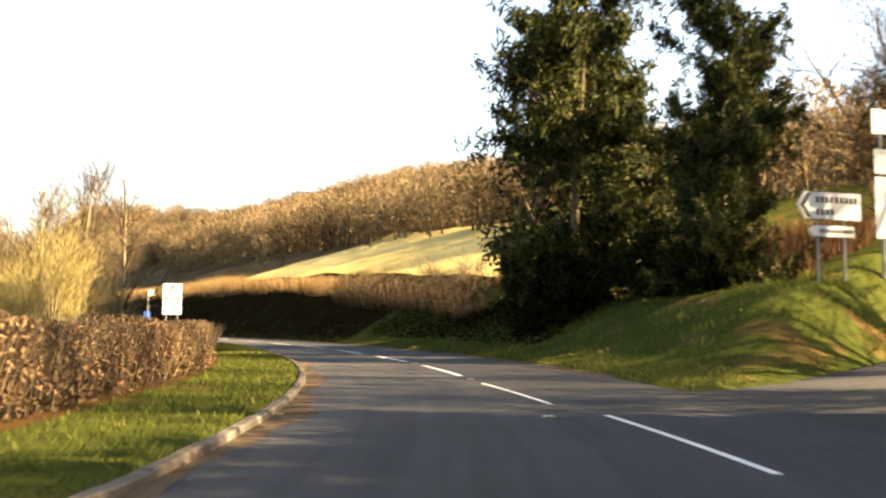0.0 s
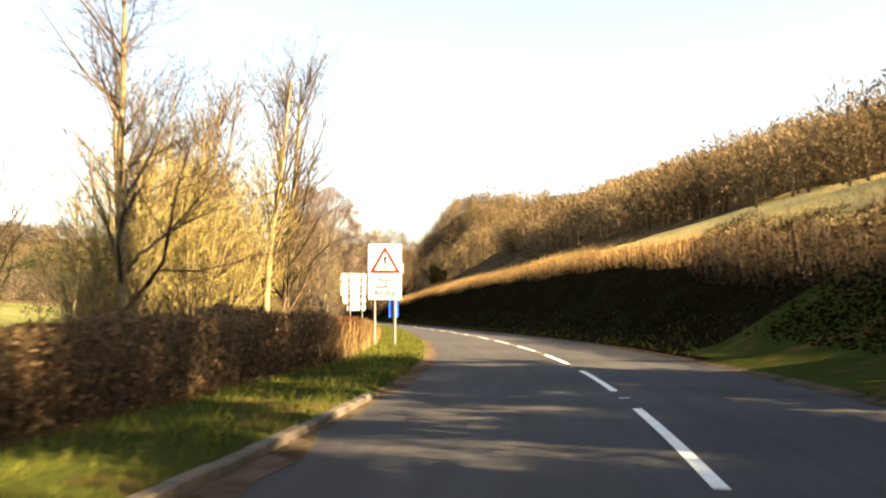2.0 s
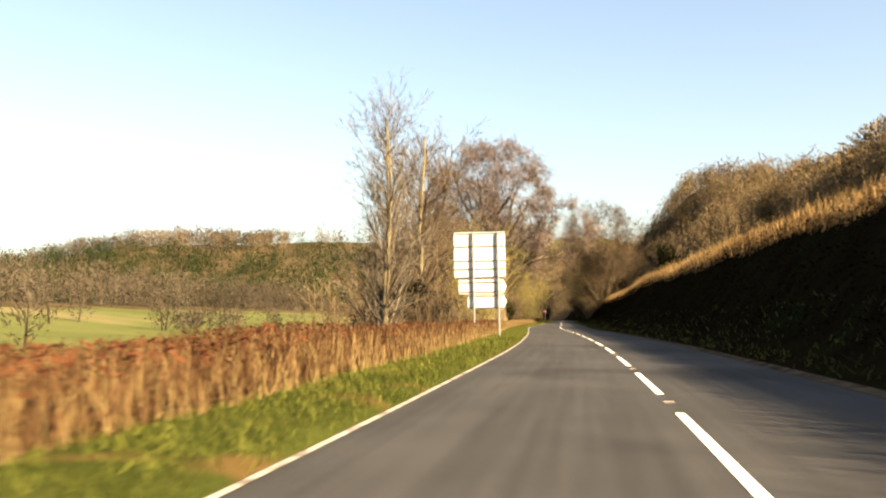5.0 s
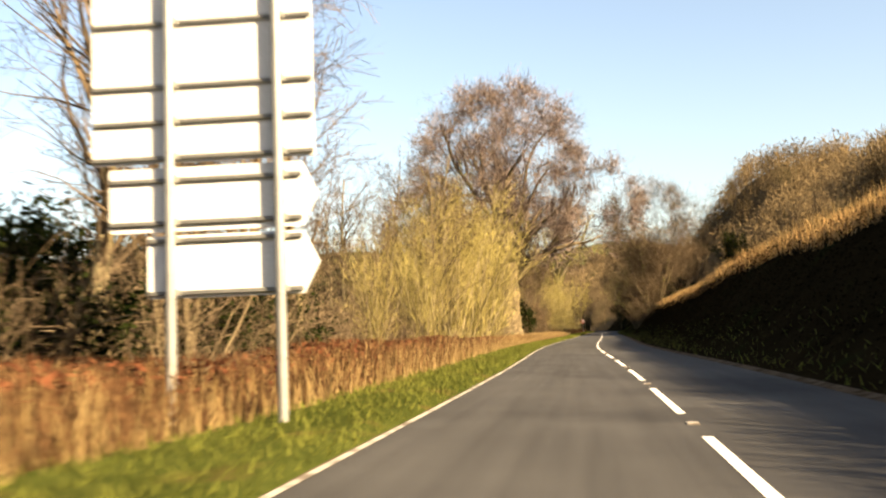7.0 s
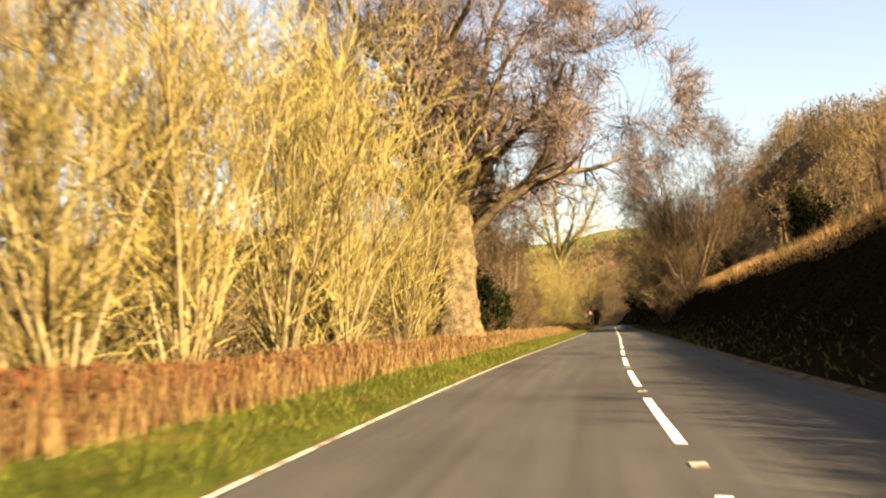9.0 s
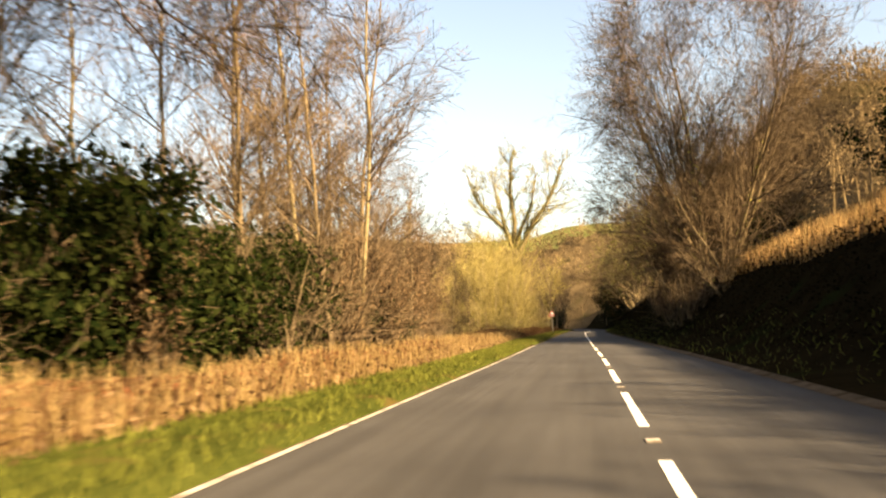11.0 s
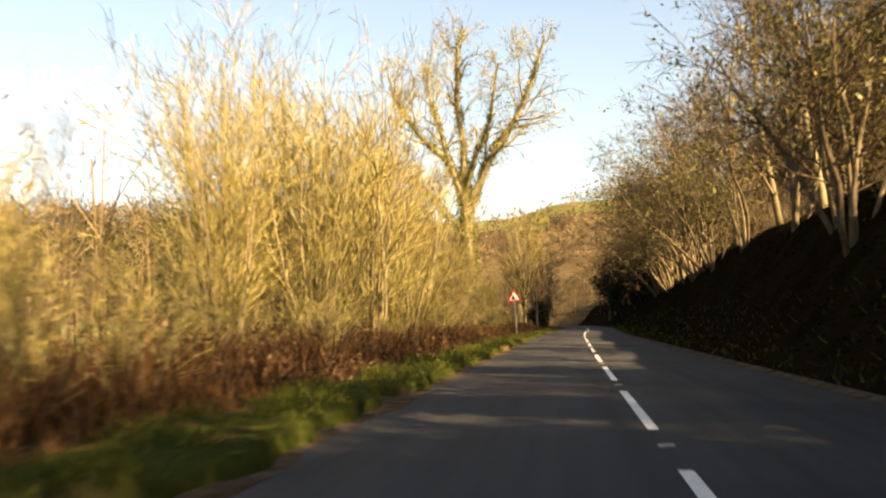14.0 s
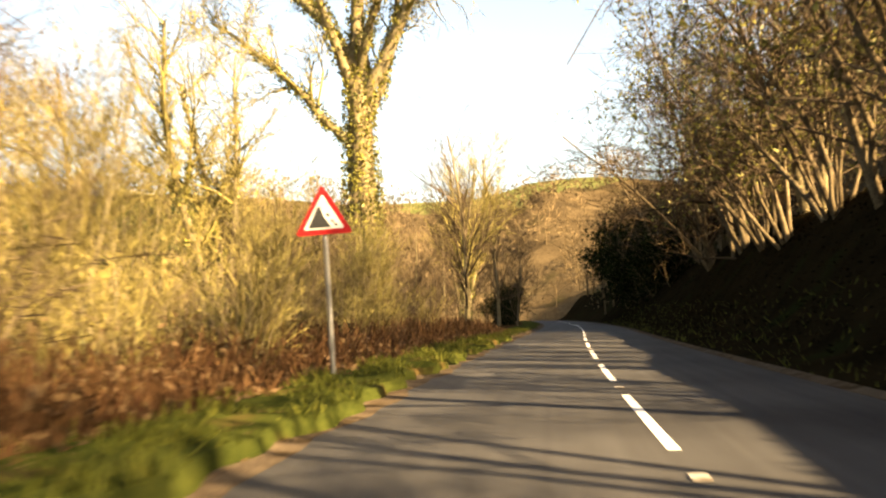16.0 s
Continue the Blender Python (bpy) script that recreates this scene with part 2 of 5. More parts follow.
def pole_mesh(name, radius, height, mat, sides=14):
    bm = bmesh.new()
    bmesh.ops.create_cone(bm, cap_ends=True, segments=sides, radius1=radius, radius2=radius, depth=height, matrix=Matrix.Translation((0, 0, height / 2)))
    cap = [e for e in bm.edges if all(v.co.z > height - 0.001 for v in e.verts)]
    bmesh.ops.bevel(bm, geom=cap, offset=radius * 0.35, segments=2, affect="EDGES")
    return bm_mesh(bm, name, mat)


def tubes(segs, sides):
    """Tapered tubes from rows of start, end, start radius, end radius."""
    s = np.asarray(segs, np.float64)
    a, b, ra, rb = s[:, :3], s[:, 3:6], s[:, 6], s[:, 7]
    d = b - a
    d /= np.linalg.norm(d, axis=1, keepdims=True) + 1e-9
    up = np.where(np.abs(d[:, 2:3]) > 0.9, np.array([[1.0, 0, 0]]), np.array([[0, 0, 1.0]]))
    e1 = np.cross(d, up)
    e1 /= np.linalg.norm(e1, axis=1, keepdims=True) + 1e-9
    e2 = np.cross(d, e1)
    ang = np.arange(sides) * 2 * math.pi / sides
    ring = e1[:, None] * np.cos(ang)[None, :, None] + e2[:, None] * np.sin(ang)[None, :, None]
    v = np.concatenate([a[:, None] + ring * ra[:, None, None], b[:, None] + ring * rb[:, None, None]], 1).reshape(-1, 3)
    base = np.arange(len(s))[:, None] * 2 * sides
    i, j = np.arange(sides), (np.arange(sides) + 1) % sides
    f = np.stack([base + i, base + j, base + sides + j, base + sides + i], -1).reshape(-1, 4)
    return v, f


def chain(segs, sides):
    """One unbroken tapered tube through rows that follow each other."""
    s = np.asarray(segs, np.float64)
    p = np.concatenate([s[:1, :3], s[:, 3:6]])
    r = np.concatenate([s[:1, 6], s[:, 7]])
    d = np.gradient(p, axis=0)
    d /= np.linalg.norm(d, axis=1, keepdims=True) + 1e-9
    e1 = np.cross(d, np.array([[0.31, 0.95, 0.05]]))
    e1 /= np.linalg.norm(e1, axis=1, keepdims=True) + 1e-9
    e2 = np.cross(d, e1)
    ang = np.arange(sides) * 2 * math.pi / sides
    v = (p[:, None] + (e1[:, None] * np.cos(ang)[None, :, None] + e2[:, None] * np.sin(ang)[None, :, None]) * r[:, None, None]).reshape(-1, 3)
    base = np.arange(len(p) - 1)[:, None] * sides
    i, j = np.arange(sides), (np.arange(sides) + 1) % sides
    f = np.stack([base + i, base + j, base + sides + j, base + sides + i], -1).reshape(-1, 4)
    return v, f


def slivers(rng, segs):
    """The finest twigs, as flat slivers turned every way."""
    s = np.asarray(segs, np.float64)
    a, b = s[:, :3], s[:, 3:6]
    w = np.cross(b - a, rng.normal(size=(len(s), 3)))
    w /= np.linalg.norm(w, axis=1, keepdims=True) + 1e-9
    wa, wb = w * s[:, 6:7], w * s[:, 7:8]
    v = np.stack([a - wa, a + wa, b + wb, b - wb], 1).reshape(-1, 3)
    return v, np.arange(4 * len(s)).reshape(-1, 4)


def sprays(segs, out):
    """Flat sprays of twigs that turn their broad side to the outside of the crown."""
    a, d = segs[:, :3], segs[:, 3:6] - segs[:, :3]
    w = np.cross(d, out)
    w /= np.linalg.norm(w, axis=1, keepdims=True) + 1e-9
    wa = w * segs[:, 6:7]
    v = np.stack([a, a + d * 0.4 + wa, a + d, a + d * 0.55 - wa], 1).reshape(-1, 3)
    return v, np.arange(4 * len(segs)).reshape(-1, 4)


def leaves(rng, pos, size, flat=0.0, slim=0.45):
    """Small diamond leaves, turned every way, at the given points."""
    n = len(pos)
    a = rng.normal(size=(n, 3))
    a /= np.linalg.norm(a, axis=1, keepdims=True)
    b = np.cross(a, rng.normal(size=(n, 3)))
    b /= np.linalg.norm(b, axis=1, keepdims=True) + 1e-9
    if flat:
        a[:, 2] *= 1 - flat
        b[:, 2] *= 1 - flat
    k = (size * rng.uniform(0.5, 1.3, n))[:, None]
    v = np.stack([pos - a * k, pos - b * k * slim, pos + a * k, pos + b * k * slim], 1).reshape(-1, 3)
    return v, np.arange(4 * n).reshape(-1, 4)


def blades(rng, foot, height, width, lean):
    """Upright tapering blades or stems at the given feet."""
    n = len(foot)
    turn = rng.uniform(0, 2 * math.pi, n)
    side = np.stack([np.cos(turn), np.sin(turn), np.zeros(n)], 1) * (width * rng.uniform(0.6, 1.4, n))[:, None]
    away = rng.normal(size=(n, 3)) * (lean * height)[:, None]
    away[:, 2] = 0
    h = np.stack([np.zeros(n), np.zeros(n), height], 1)
    tip = foot + h + away
    v = np.stack([foot - side, foot + side, tip + side * 0.35, tip - side * 0.35], 1).reshape(-1, 3)
    return v, np.arange(4 * n).reshape(-1, 4)


def join(*sets):
    v, f, k = [], [], 0
    for a, b in sets:
        v.append(a)
        f.append(b + k)
        k += len(a)
    return np.concatenate(v), np.concatenate(f)


# ---- the line of the road: bend per metre every 12 m ----
BENDS = [0.01231, 0.0125, 0.01289, 0.01078, 0.00761, 0.00523, 0.00554, 0.00405, 0.00214, 0.00188, 0.00134, 0.00073, 0.0007, 0.00159,
         0.00036, 0.00054, 0.00086, 0.00044, -0.00116, -0.0014, -0.00101, -0.00028, 0.00022, -0.00022, 0.00011, 0.00065, 0.00009,
         -0.00033, -0.00022, 0.00049, -0.00017, -0.00033, -0.00018, 0.00003, 0.00012, -0.00106, -0.00056, -0.00053, -0.00051, -0.00049, -0.00049]
S = np.arange(-60, 601, 1.0)
bend = np.interp(S, -20 + 12 * np.arange(len(BENDS)), BENDS)
bend[S < -20] = 0.004
bend[S > 440] = 0.0008
TH = np.concatenate([[0], np.cumsum((bend[1:] + bend[:-1]) / 2)])
TH -= np.interp(0, S, TH)
mid_th = (TH[1:] + TH[:-1]) / 2
CX = np.concatenate([[0], np.cumsum(-np.sin(mid_th))])
CY = np.concatenate([[0], np.cumsum(np.cos(mid_th))])
CX -= np.interp(0, S, CX)
CY -= np.interp(0, S, CY)


def xy(s, u):
    """World x and y at s metres along the road and u metres to its right."""
    th = np.interp(s, S, TH)
    return np.interp(s, S, CX) + u * np.cos(th), np.interp(s, S, CY) + u * np.sin(th)


def along(x, y):
    """Metres along the road and to its right of world points."""
    x, y = np.atleast_1d(x), np.atleast_1d(y)
    j = np.empty(len(x), int)
    for i in range(0, len(x), 4000):
        j[i:i + 4000] = np.argmin((x[i:i + 4000, None] - CX[None, ::2]) ** 2 + (y[i:i + 4000, None] - CY[None, ::2]) ** 2, 1) * 2
    c, s_ = np.cos(TH[j]), np.sin(TH[j])
    dx, dy = x - CX[j], y - CY[j]
    return S[j] - dx * s_ + dy * c, dx * c + dy * s_


def lean_of(s):
    return math.tan(radians(1.5)) * np.clip((s - 70) / 45, 0, 1)


def smooth(a, b, x):
    t = np.clip((x - a) / (b - a), 0, 1)
    return t * t * (3 - 2 * t)


def road_z(s, u):
    return -u * lean_of(s)


EDGE_L, EDGE_R = -3.82, 3.55


def hill_foot(s):
    return np.interp(s, [60, 130, 200, 260, 320, 365, 410, 440, 540], [39, 37, 27, 27, 24, 19, 24, 16, 16])


def hill_top(s):
    return np.interp(s, [60, 130, 200, 260, 318, 365, 410, 440, 540], [94, 93, 80, 142, 100, 74, 82, 52, 52])


def ground_z(s, u):
    """Height of the land beside the road."""
    s, u = np.asarray(s, float), np.asarray(u, float)
    wob = 0.12 * np.sin(s * 0.37 + u * 0.5) + 0.10 * np.sin(s * 0.11 - u * 0.9)
    crest = np.interp(s, [-60, 10, 22, 34, 50, 70, 100, 130, 200, 250, 290, 330, 345, 390, 415, 600], [1.8, 2.3, 2.5, 2.3, 2.2, 4.0, 5.3, 5.9, 5.6, 4.7, 4.8, 5.6, 6.2, 6.1, 5.8, 5.6])
    foot = np.interp(s, [-60, 40, 90, 600], [4.5, 4.9, 5.1, 4.8])
    r = u - EDGE_R
    right = 0.10 * smooth(0, 0.4, r) + crest * smooth(foot - 0.6, 11.5, u) + wob * smooth(1, 4, r)
    right = right + 0.30 * np.clip(u - 12, 0, 38) * np.interp(s, [-60, 60, 130, 200, 260, 285, 318, 350, 600, 700], [0.6, 0.93, 1.0, 1.1, 1.08, 1.2, 1.4, 0.7, 0.7, 0.2])
    right = right + 33 * np.interp(s, [60, 200, 260, 318, 342, 405, 440, 490, 560, 640], [0.1, 0.13, 0.93, 0.45, 0.4, 0.4, 1.05, 1.05, 0.5, 0]) * smooth(hill_foot(s), hill_top(s), u) + 4 * smooth(160, 320, u)
    l = EDGE_L - u
    left = (0.10 + 0.05 * smooth(296, 318, s)) * smooth(0, 0.35, l) - 1.0 * smooth(3.5, 16, l) + wob * smooth(1, 5, l) * 0.8
    left = left + 9 * smooth(35, 150, l) - 5 * smooth(150, 250, l) + 22 * smooth(170, 410, l) + 14 * smooth(400, 800, l)
    z = np.where(u > 0, right, left) + road_z(s, np.clip(u, EDGE_L, EDGE_R))
    return z + 52 * smooth(600, 790, s) * (1 - 0.9 * smooth(30, 240, u)) * (1 - 0.7 * smooth(240, 420, -u)) + 14 * smooth(780, 1000, s)


def place(s, u, sink=0.0):
    x, y = xy(s, u)
    return Vector((float(x), float(y), float(ground_z(s, u)) - sink))


def facing(s, u, turn=0.0, sink=0.0, tip=0.0):
    """A pose at the roadside whose -y looks back down the road."""
    p = place(s, u, sink)
    return pose(*p, 0, tip, math.degrees(float(np.interp(s, S, TH))) + turn)


def ribbon(name, s0, s1, us, zfun, mat, step=1.0, lift=0.0, shift=None, wide=None):
    ss = np.arange(s0, s1 + step / 2, step)
    s, u = np.meshgrid(ss, us, indexing="ij")
    if shift:
        u = shift(s) + u * wide(s)
    x, y = xy(s, u)
    v = np.stack([x, y, zfun(s, u) + lift], -1).reshape(-1, 3)
    n, k = len(ss), len(us)
    i, j = np.meshgrid(np.arange(n - 1), np.arange(k - 1), indexing="ij")
    a = (i * k + j).ravel()
    f = np.stack([a, a + 1, a + k + 1, a + k], 1)
    me = mesh_of(name, v, f, mat, True)
    flat = np.stack([s.ravel(), u.ravel()], 1)[f.ravel()].astype(np.float32)
    me.uv_layers.new(name="UVMap").data.foreach_set("uv", flat.ravel())
    return me


# ---- land, road and verges ----
gx = np.concatenate([[-4500, -3000, -2000, -1500], np.arange(-1150, 651, 10.0), [900, 1300, 2000, 4500]])
gy = np.concatenate([[-4500, -2500, -1200, -600], np.arange(-300, 1401, 10.0), [1700, 2300, 4500]])
X, Y = np.meshgrid(gx, gy, indexing="ij")
s_, u_ = along(X.ravel(), Y.ravel())
Z = ground_z(s_, u_)
near = np.where(u_ > 0, 9 * (1 - smooth(27, 44, u_)), 1.8 * (1 - smooth(17, 27, -u_))) * (s_ < 610)
Z = Z - near
nx, ny = len(gx), len(gy)
i, j = np.meshgrid(np.arange(nx - 1), np.arange(ny - 1), indexing="ij")
a = (i * ny + j).ravel()
land = part("ground", mesh_of("ground", np.stack([X.ravel(), Y.ravel(), Z], 1), np.stack([a, a + ny, a + ny + 1, a + 1], 1), FIELD, True))
tagged(land, "rolling winter pasture and brown woodland floor", "ground", kind="structure")
land.data.materials.append(WOODFLOOR)
cs, cu_ = s_.reshape(nx, ny)[:-1, :-1].ravel(), u_.reshape(nx, ny)[:-1, :-1].ravel()
land.data.materials.append(MEADOW)
open_field = ((cs > 735) & (np.abs(cu_ + 5) < 45)) | ((cu_ < -30) & (cu_ > -118) & (cs > 40) & (cs < 520))
wooded = (cu_ > np.interp(cs, [40, 60, 200], [60, 40, 30])) | (cu_ < -118) | ((cs > 540) & (cu_ > -430))
land.data.polygons.foreach_set("material_index", np.where(open_field, 2, wooded).astype(np.int32))

road = part("road", ribbon("road", -60, 600, np.linspace(EDGE_L, EDGE_R, 9), road_z, ROAD))
tagged(road, "two-lane grey asphalt country road with worn wheel tracks", "road", kind="structure")

uL = np.concatenate([[-27, -24], np.arange(-21, -8, 1.5), np.arange(-8, EDGE_L - 0.3, 0.45), [EDGE_L - 0.35, EDGE_L - 0.15, EDGE_L]])
uR = np.concatenate([[EDGE_R, EDGE_R + 0.2, EDGE_R + 0.45], np.arange(5, 14, 0.7), [15, 17, 19, 21, 24, 27, 31, 35, 39, 43, 47]])


def verge_z(s, u):
    return ground_z(s, u) - np.where(u > 0, 1.0 * smooth(42.9, 47, u), 0.9 * smooth(23.9, 27, -u)) - 0.012 * (np.abs(u - EDGE_L) < 0.01) - 0.012 * (np.abs(u - EDGE_R) < 0.01)


verge_l = part("verge_west", ribbon("verge_west", -60, 600, uL[uL >= -6.3], verge_z, SOIL))
tagged(verge_l, "mown green grass verge with bare earth patches", "verge", kind="structure")
rough_l = part("ground_west", ribbon("ground_west", -60, 600, uL[uL <= -6.0], verge_z, LITTER))
tagged(rough_l, "brown leaf litter and dead growth on the roadside", "ground", kind="structure")
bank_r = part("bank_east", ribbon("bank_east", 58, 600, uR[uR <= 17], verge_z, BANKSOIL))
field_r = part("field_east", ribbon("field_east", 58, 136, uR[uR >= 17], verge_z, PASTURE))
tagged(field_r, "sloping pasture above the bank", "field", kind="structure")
slope_r = part("slope_east", ribbon("slope_east", 136, 600, uR[uR >= 17], verge_z, WOODFLOOR))
tagged(slope_r, "wooded slope covered in brown leaf litter", "slope", kind="structure")
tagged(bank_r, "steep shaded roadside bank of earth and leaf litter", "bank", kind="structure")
dirt = part("trim_west", ribbon("trim_west", 44, 600, [-0.16, -0.05, 0.08, 0.3], lambda s, u: np.maximum(road_z(s, u), np.where(u < EDGE_L, ground_z(s, u), -9)), DIRT, lift=0.006, shift=lambda s: EDGE_L, wide=lambda s: np.interp(s, [44, 50, 80, 92, 300, 330], [0.3, 0.8, 1.0, 0.14, 0.2, 1.1]) * (1 + 0.25 * np.sin(s * 0.8) + 0.2 * np.sin(s * 2.1))))
tagged(dirt, "strip of brown grit and earth along the road edge", "road edge", kind="structure")
dirt_k = part("trim_south", ribbon("trim_south", 1, 46, [0.01, 0.12, 0.4], road_z, DIRT, lift=0.007, shift=lambda s: EDGE_L, wide=lambda s: (0.8 + 0.35 * np.sin(s * 0.7) + 0.25 * np.sin(s * 1.9)) * np.interp(s, [1, 8, 40, 46], [0.2, 1.2, 1.0, 0.3])))
tagged(dirt_k, "brown grit and leaves gathered along the kerb", "road edge", kind="structure")
dirt_r = part("trim_east", ribbon("trim_east", 20, 600, [EDGE_R - 0.12, EDGE_R, EDGE_R + 0.2], lambda s, u: np.maximum(road_z(s, u), np.where(u > EDGE_R, ground_z(s, u), -9)), DIRT, lift=0.006))
tagged(dirt_r, "strip of brown grit and fallen leaves along the road edge", "road edge", kind="structure")

def turf_z(s, f):
    """Lumpy turf that ends in a low ragged step at the road; f runs from the outer edge to the step."""
    u = turf_u(s, f)
    lump = 0.5 + 0.5 * np.sin(s * 1.9 + u * 2.6) * np.sin(s * 0.8 - u * 1.7) + 0.25 * np.sin(s * 4.3 + u * 5.1)
    return ground_z(s, np.minimum(u, EDGE_L - 0.45)) + 0.12 * lump * smooth(0, 0.45, f) * (1 - 0.6 * smooth(0.9, 1.0, f)) * np.interp(s, [304, 318], [0, 1])


def turf_u(s, f):
    inner = EDGE_L - 0.02 + 0.14 * np.sin(s * 0.9) * np.sin(s * 0.37 + 1) + 0.07 * np.sin(s * 3.1)
    return -6.1 + f * (inner + 6.1)


fs = np.array([0, 0.2, 0.4, 0.6, 0.75, 0.85, 0.91, 0.96, 1.0, 1.03])
ss = np.arange(304, 430.1, 0.3)
s_g, f_g = np.meshgrid(ss, fs, indexing="ij")
z_g = turf_z(s_g, np.minimum(f_g, 1.0))
z_g[:, 0] -= 0.06
z_g[:, -1] = road_z(ss, EDGE_L) - 0.02
x_g, y_g = xy(s_g, turf_u(s_g, f_g))
i, j = np.meshgrid(np.arange(len(ss) - 1), np.arange(len(fs) - 1), indexing="ij")
a = (i * len(fs) + j).ravel()
turf = part("verge_turf", mesh_of("verge_turf", np.stack([x_g, y_g, z_g], -1).reshape(-1, 3), np.stack([a, a + 1, a + len(fs) + 1, a + len(fs)], 1), SOIL, True))
tagged(turf, "lumpy turf with a ragged edge along the road", "verge", kind="structure")

# side road that leaves to the right at the junction, and the grass bank beyond it
def mouth(u):
    return 15.5 + (u - 4.0) * 0.75


def side_z(u):
    """The side road climbs away from the junction."""
    return 0.055 * np.clip(u - 6, 0, 40)


uu = np.arange(EDGE_R - 0.02, 46, 1.5)
tt = np.linspace(0, 1, 24)
U_, T_ = np.meshgrid(uu, tt, indexing="ij")
low_ = mouth(U_) - 9 - 14 * np.exp(-(U_ - EDGE_R) / 4)
S_ = low_ + T_ * (mouth(U_) + 1.2 - low_)
x_, y_ = xy(S_, U_)
ii, jj = np.meshgrid(np.arange(len(uu) - 1), np.arange(len(tt) - 1), indexing="ij")
aa = (ii * len(tt) + jj).ravel()
quad = np.stack([aa, aa + len(tt), aa + len(tt) + 1, aa + 1], 1)
side_road = part("side_road", mesh_of("side_road", np.stack([x_, y_, side_z(U_) - 0.004], -1).reshape(-1, 3), quad, ASPHALT, True))
tagged(side_road, "grey asphalt mouth of the side road at the junction", "road", kind="structure")
S_ = -60 + T_ * (low_ + 1.0 + 60)
x_, y_ = xy(S_, U_)
z_ = 0.5 * smooth(5, 14, U_) * smooth(0, 6, low_ - S_) + side_z(U_) - 0.02
verge_s = part("verge_south", mesh_of("verge_south", np.stack([x_, y_, z_], -1).reshape(-1, 3), quad, SOIL, True))
tagged(verge_s, "grassy roadside beside the junction", "verge", kind="structure")
tt = np.linspace(0, 1, 60)
U_, T_ = np.meshgrid(np.concatenate([np.arange(EDGE_R, 14, 0.6), np.arange(14, 47, 1.6)]), tt, indexing="ij")
S_ = mouth(U_) + T_ * (62 - mouth(U_))
x_, y_ = xy(S_, U_)
rise = smooth(-0.3, 3.4, S_ - mouth(U_))
z_ = ground_z(S_, U_) * rise + side_z(U_) * (1 - rise) + 0.09 * smooth(0, 0.5, S_ - mouth(U_)) * smooth(4.0, 4.4, U_) - 0.012
ii, jj = np.meshgrid(np.arange(U_.shape[0] - 1), np.arange(len(tt) - 1), indexing="ij")
aa = (ii * len(tt) + jj).ravel()
quad = np.stack([aa, aa + len(tt), aa + len(tt) + 1, aa + 1], 1)
verge_e = part("verge_east", mesh_of("verge_east", np.stack([x_, y_, z_], -1).reshape(-1, 3), quad, SOIL, True))
tagged(verge_e, "sunlit grassy bank at the junction", "verge", kind="structure")

# ---- things on the road ----
def strip(name, s0, s1, u, width, mat, lift=0.005, step=0.75, slant=0.0):
    n = max(2, int((s1 - s0) / step) + 1)
    ss = np.linspace(s0, s1, n)
    s, k = np.meshgrid(ss, [u - width / 2, u + width / 2], indexing="ij")
    k = k + slant * (s1 - s) / (s1 - s0)
    x, y = xy(s, k)
    v = np.stack([x, y, road_z(s, k) + lift], -1).reshape(-1, 3)
    a = np.arange(n - 1) * 2
    return mesh_of(name, v, np.stack([a, a + 1, a + 3, a + 2], 1), mat)


part("centre_line_mark", strip("centre_line_mark", 5.6, 10.8, 0.86, 0.10, LANE, slant=0.5), road, "white painted centre line dash")
part("centre_line_mark", strip("centre_line_mark", 12.7, 18.0, 0, 0.09, LANE, slant=0.38), road, "white painted centre line dash")
for k in range(3, 62):
    part("centre_line_mark", strip("centre_line_mark", 9 * k - 6, 9 * k, 0, 0.13, LANE), road, "white painted centre line dash")
stud_base = box_mesh("road_stud", (0.16, 0.24, 0.022), WORN, 0.006)
for k in range(1, 60):
    x, y = xy(9 * k + 1.5, 0)
    part("road_stud", stud_base, road, "reflecting stud in a metal casting", pose(float(x), float(y), float(road_z(9 * k + 1.5, 0)) + 0.008, 0, 0, math.degrees(float(np.interp(9 * k + 1.5, S, TH)))))
part("edge_line", strip("edge_line", 96, 250, EDGE_L + 0.05, 0.09, WORN, 0.012), road, "worn pale edge line")
part("edge_line", strip("edge_line", 250, 304, EDGE_L + 0.13, 0.09, WORN, 0.012, slant=-0.08), road, "worn pale edge line")


# ---- trees ----
def grow(rng, out, p, d, length, r, level, spec):
    """Adds a branch and all that it bears to out, as rows of start, end and both radii."""
    n, wander, up, kids, ratio, angle, first = spec[level]
    step, pts = length / n, [p]
    for i in range(n):
        d = d + rng.normal(size=3) * wander
        d[2] += up
        d = d / np.linalg.norm(d)
        q = p + d * step
        ra, rb = r * (1 - 0.75 * i / n), r * (1 - 0.75 * (i + 1) / n)
        out.append((*p, *q, ra, rb))
        p = q
        pts.append((p, d, rb, (i + 1) / n))
    if level + 1 < len(spec):
        for _ in range(kids):
            f = first + (1 - first) * rng.uniform() ** 0.8
            q, dq, rq, _f = pts[max(1, min(n, int(round(f * n))))]
            axis = np.cross(dq, rng.normal(size=3))
            axis /= np.linalg.norm(axis) + 1e-9
            a = radians(angle * rng.uniform(0.65, 1.35))
            nd = dq * math.cos(a) + axis * math.sin(a)
            grow(rng, out, q - dq * step * rng.uniform(0, 0.9), nd, length * ratio * rng.uniform(0.6, 1.25) * (1.25 - 0.6 * f), max(rq * 0.55, 0.004), level + 1, spec)


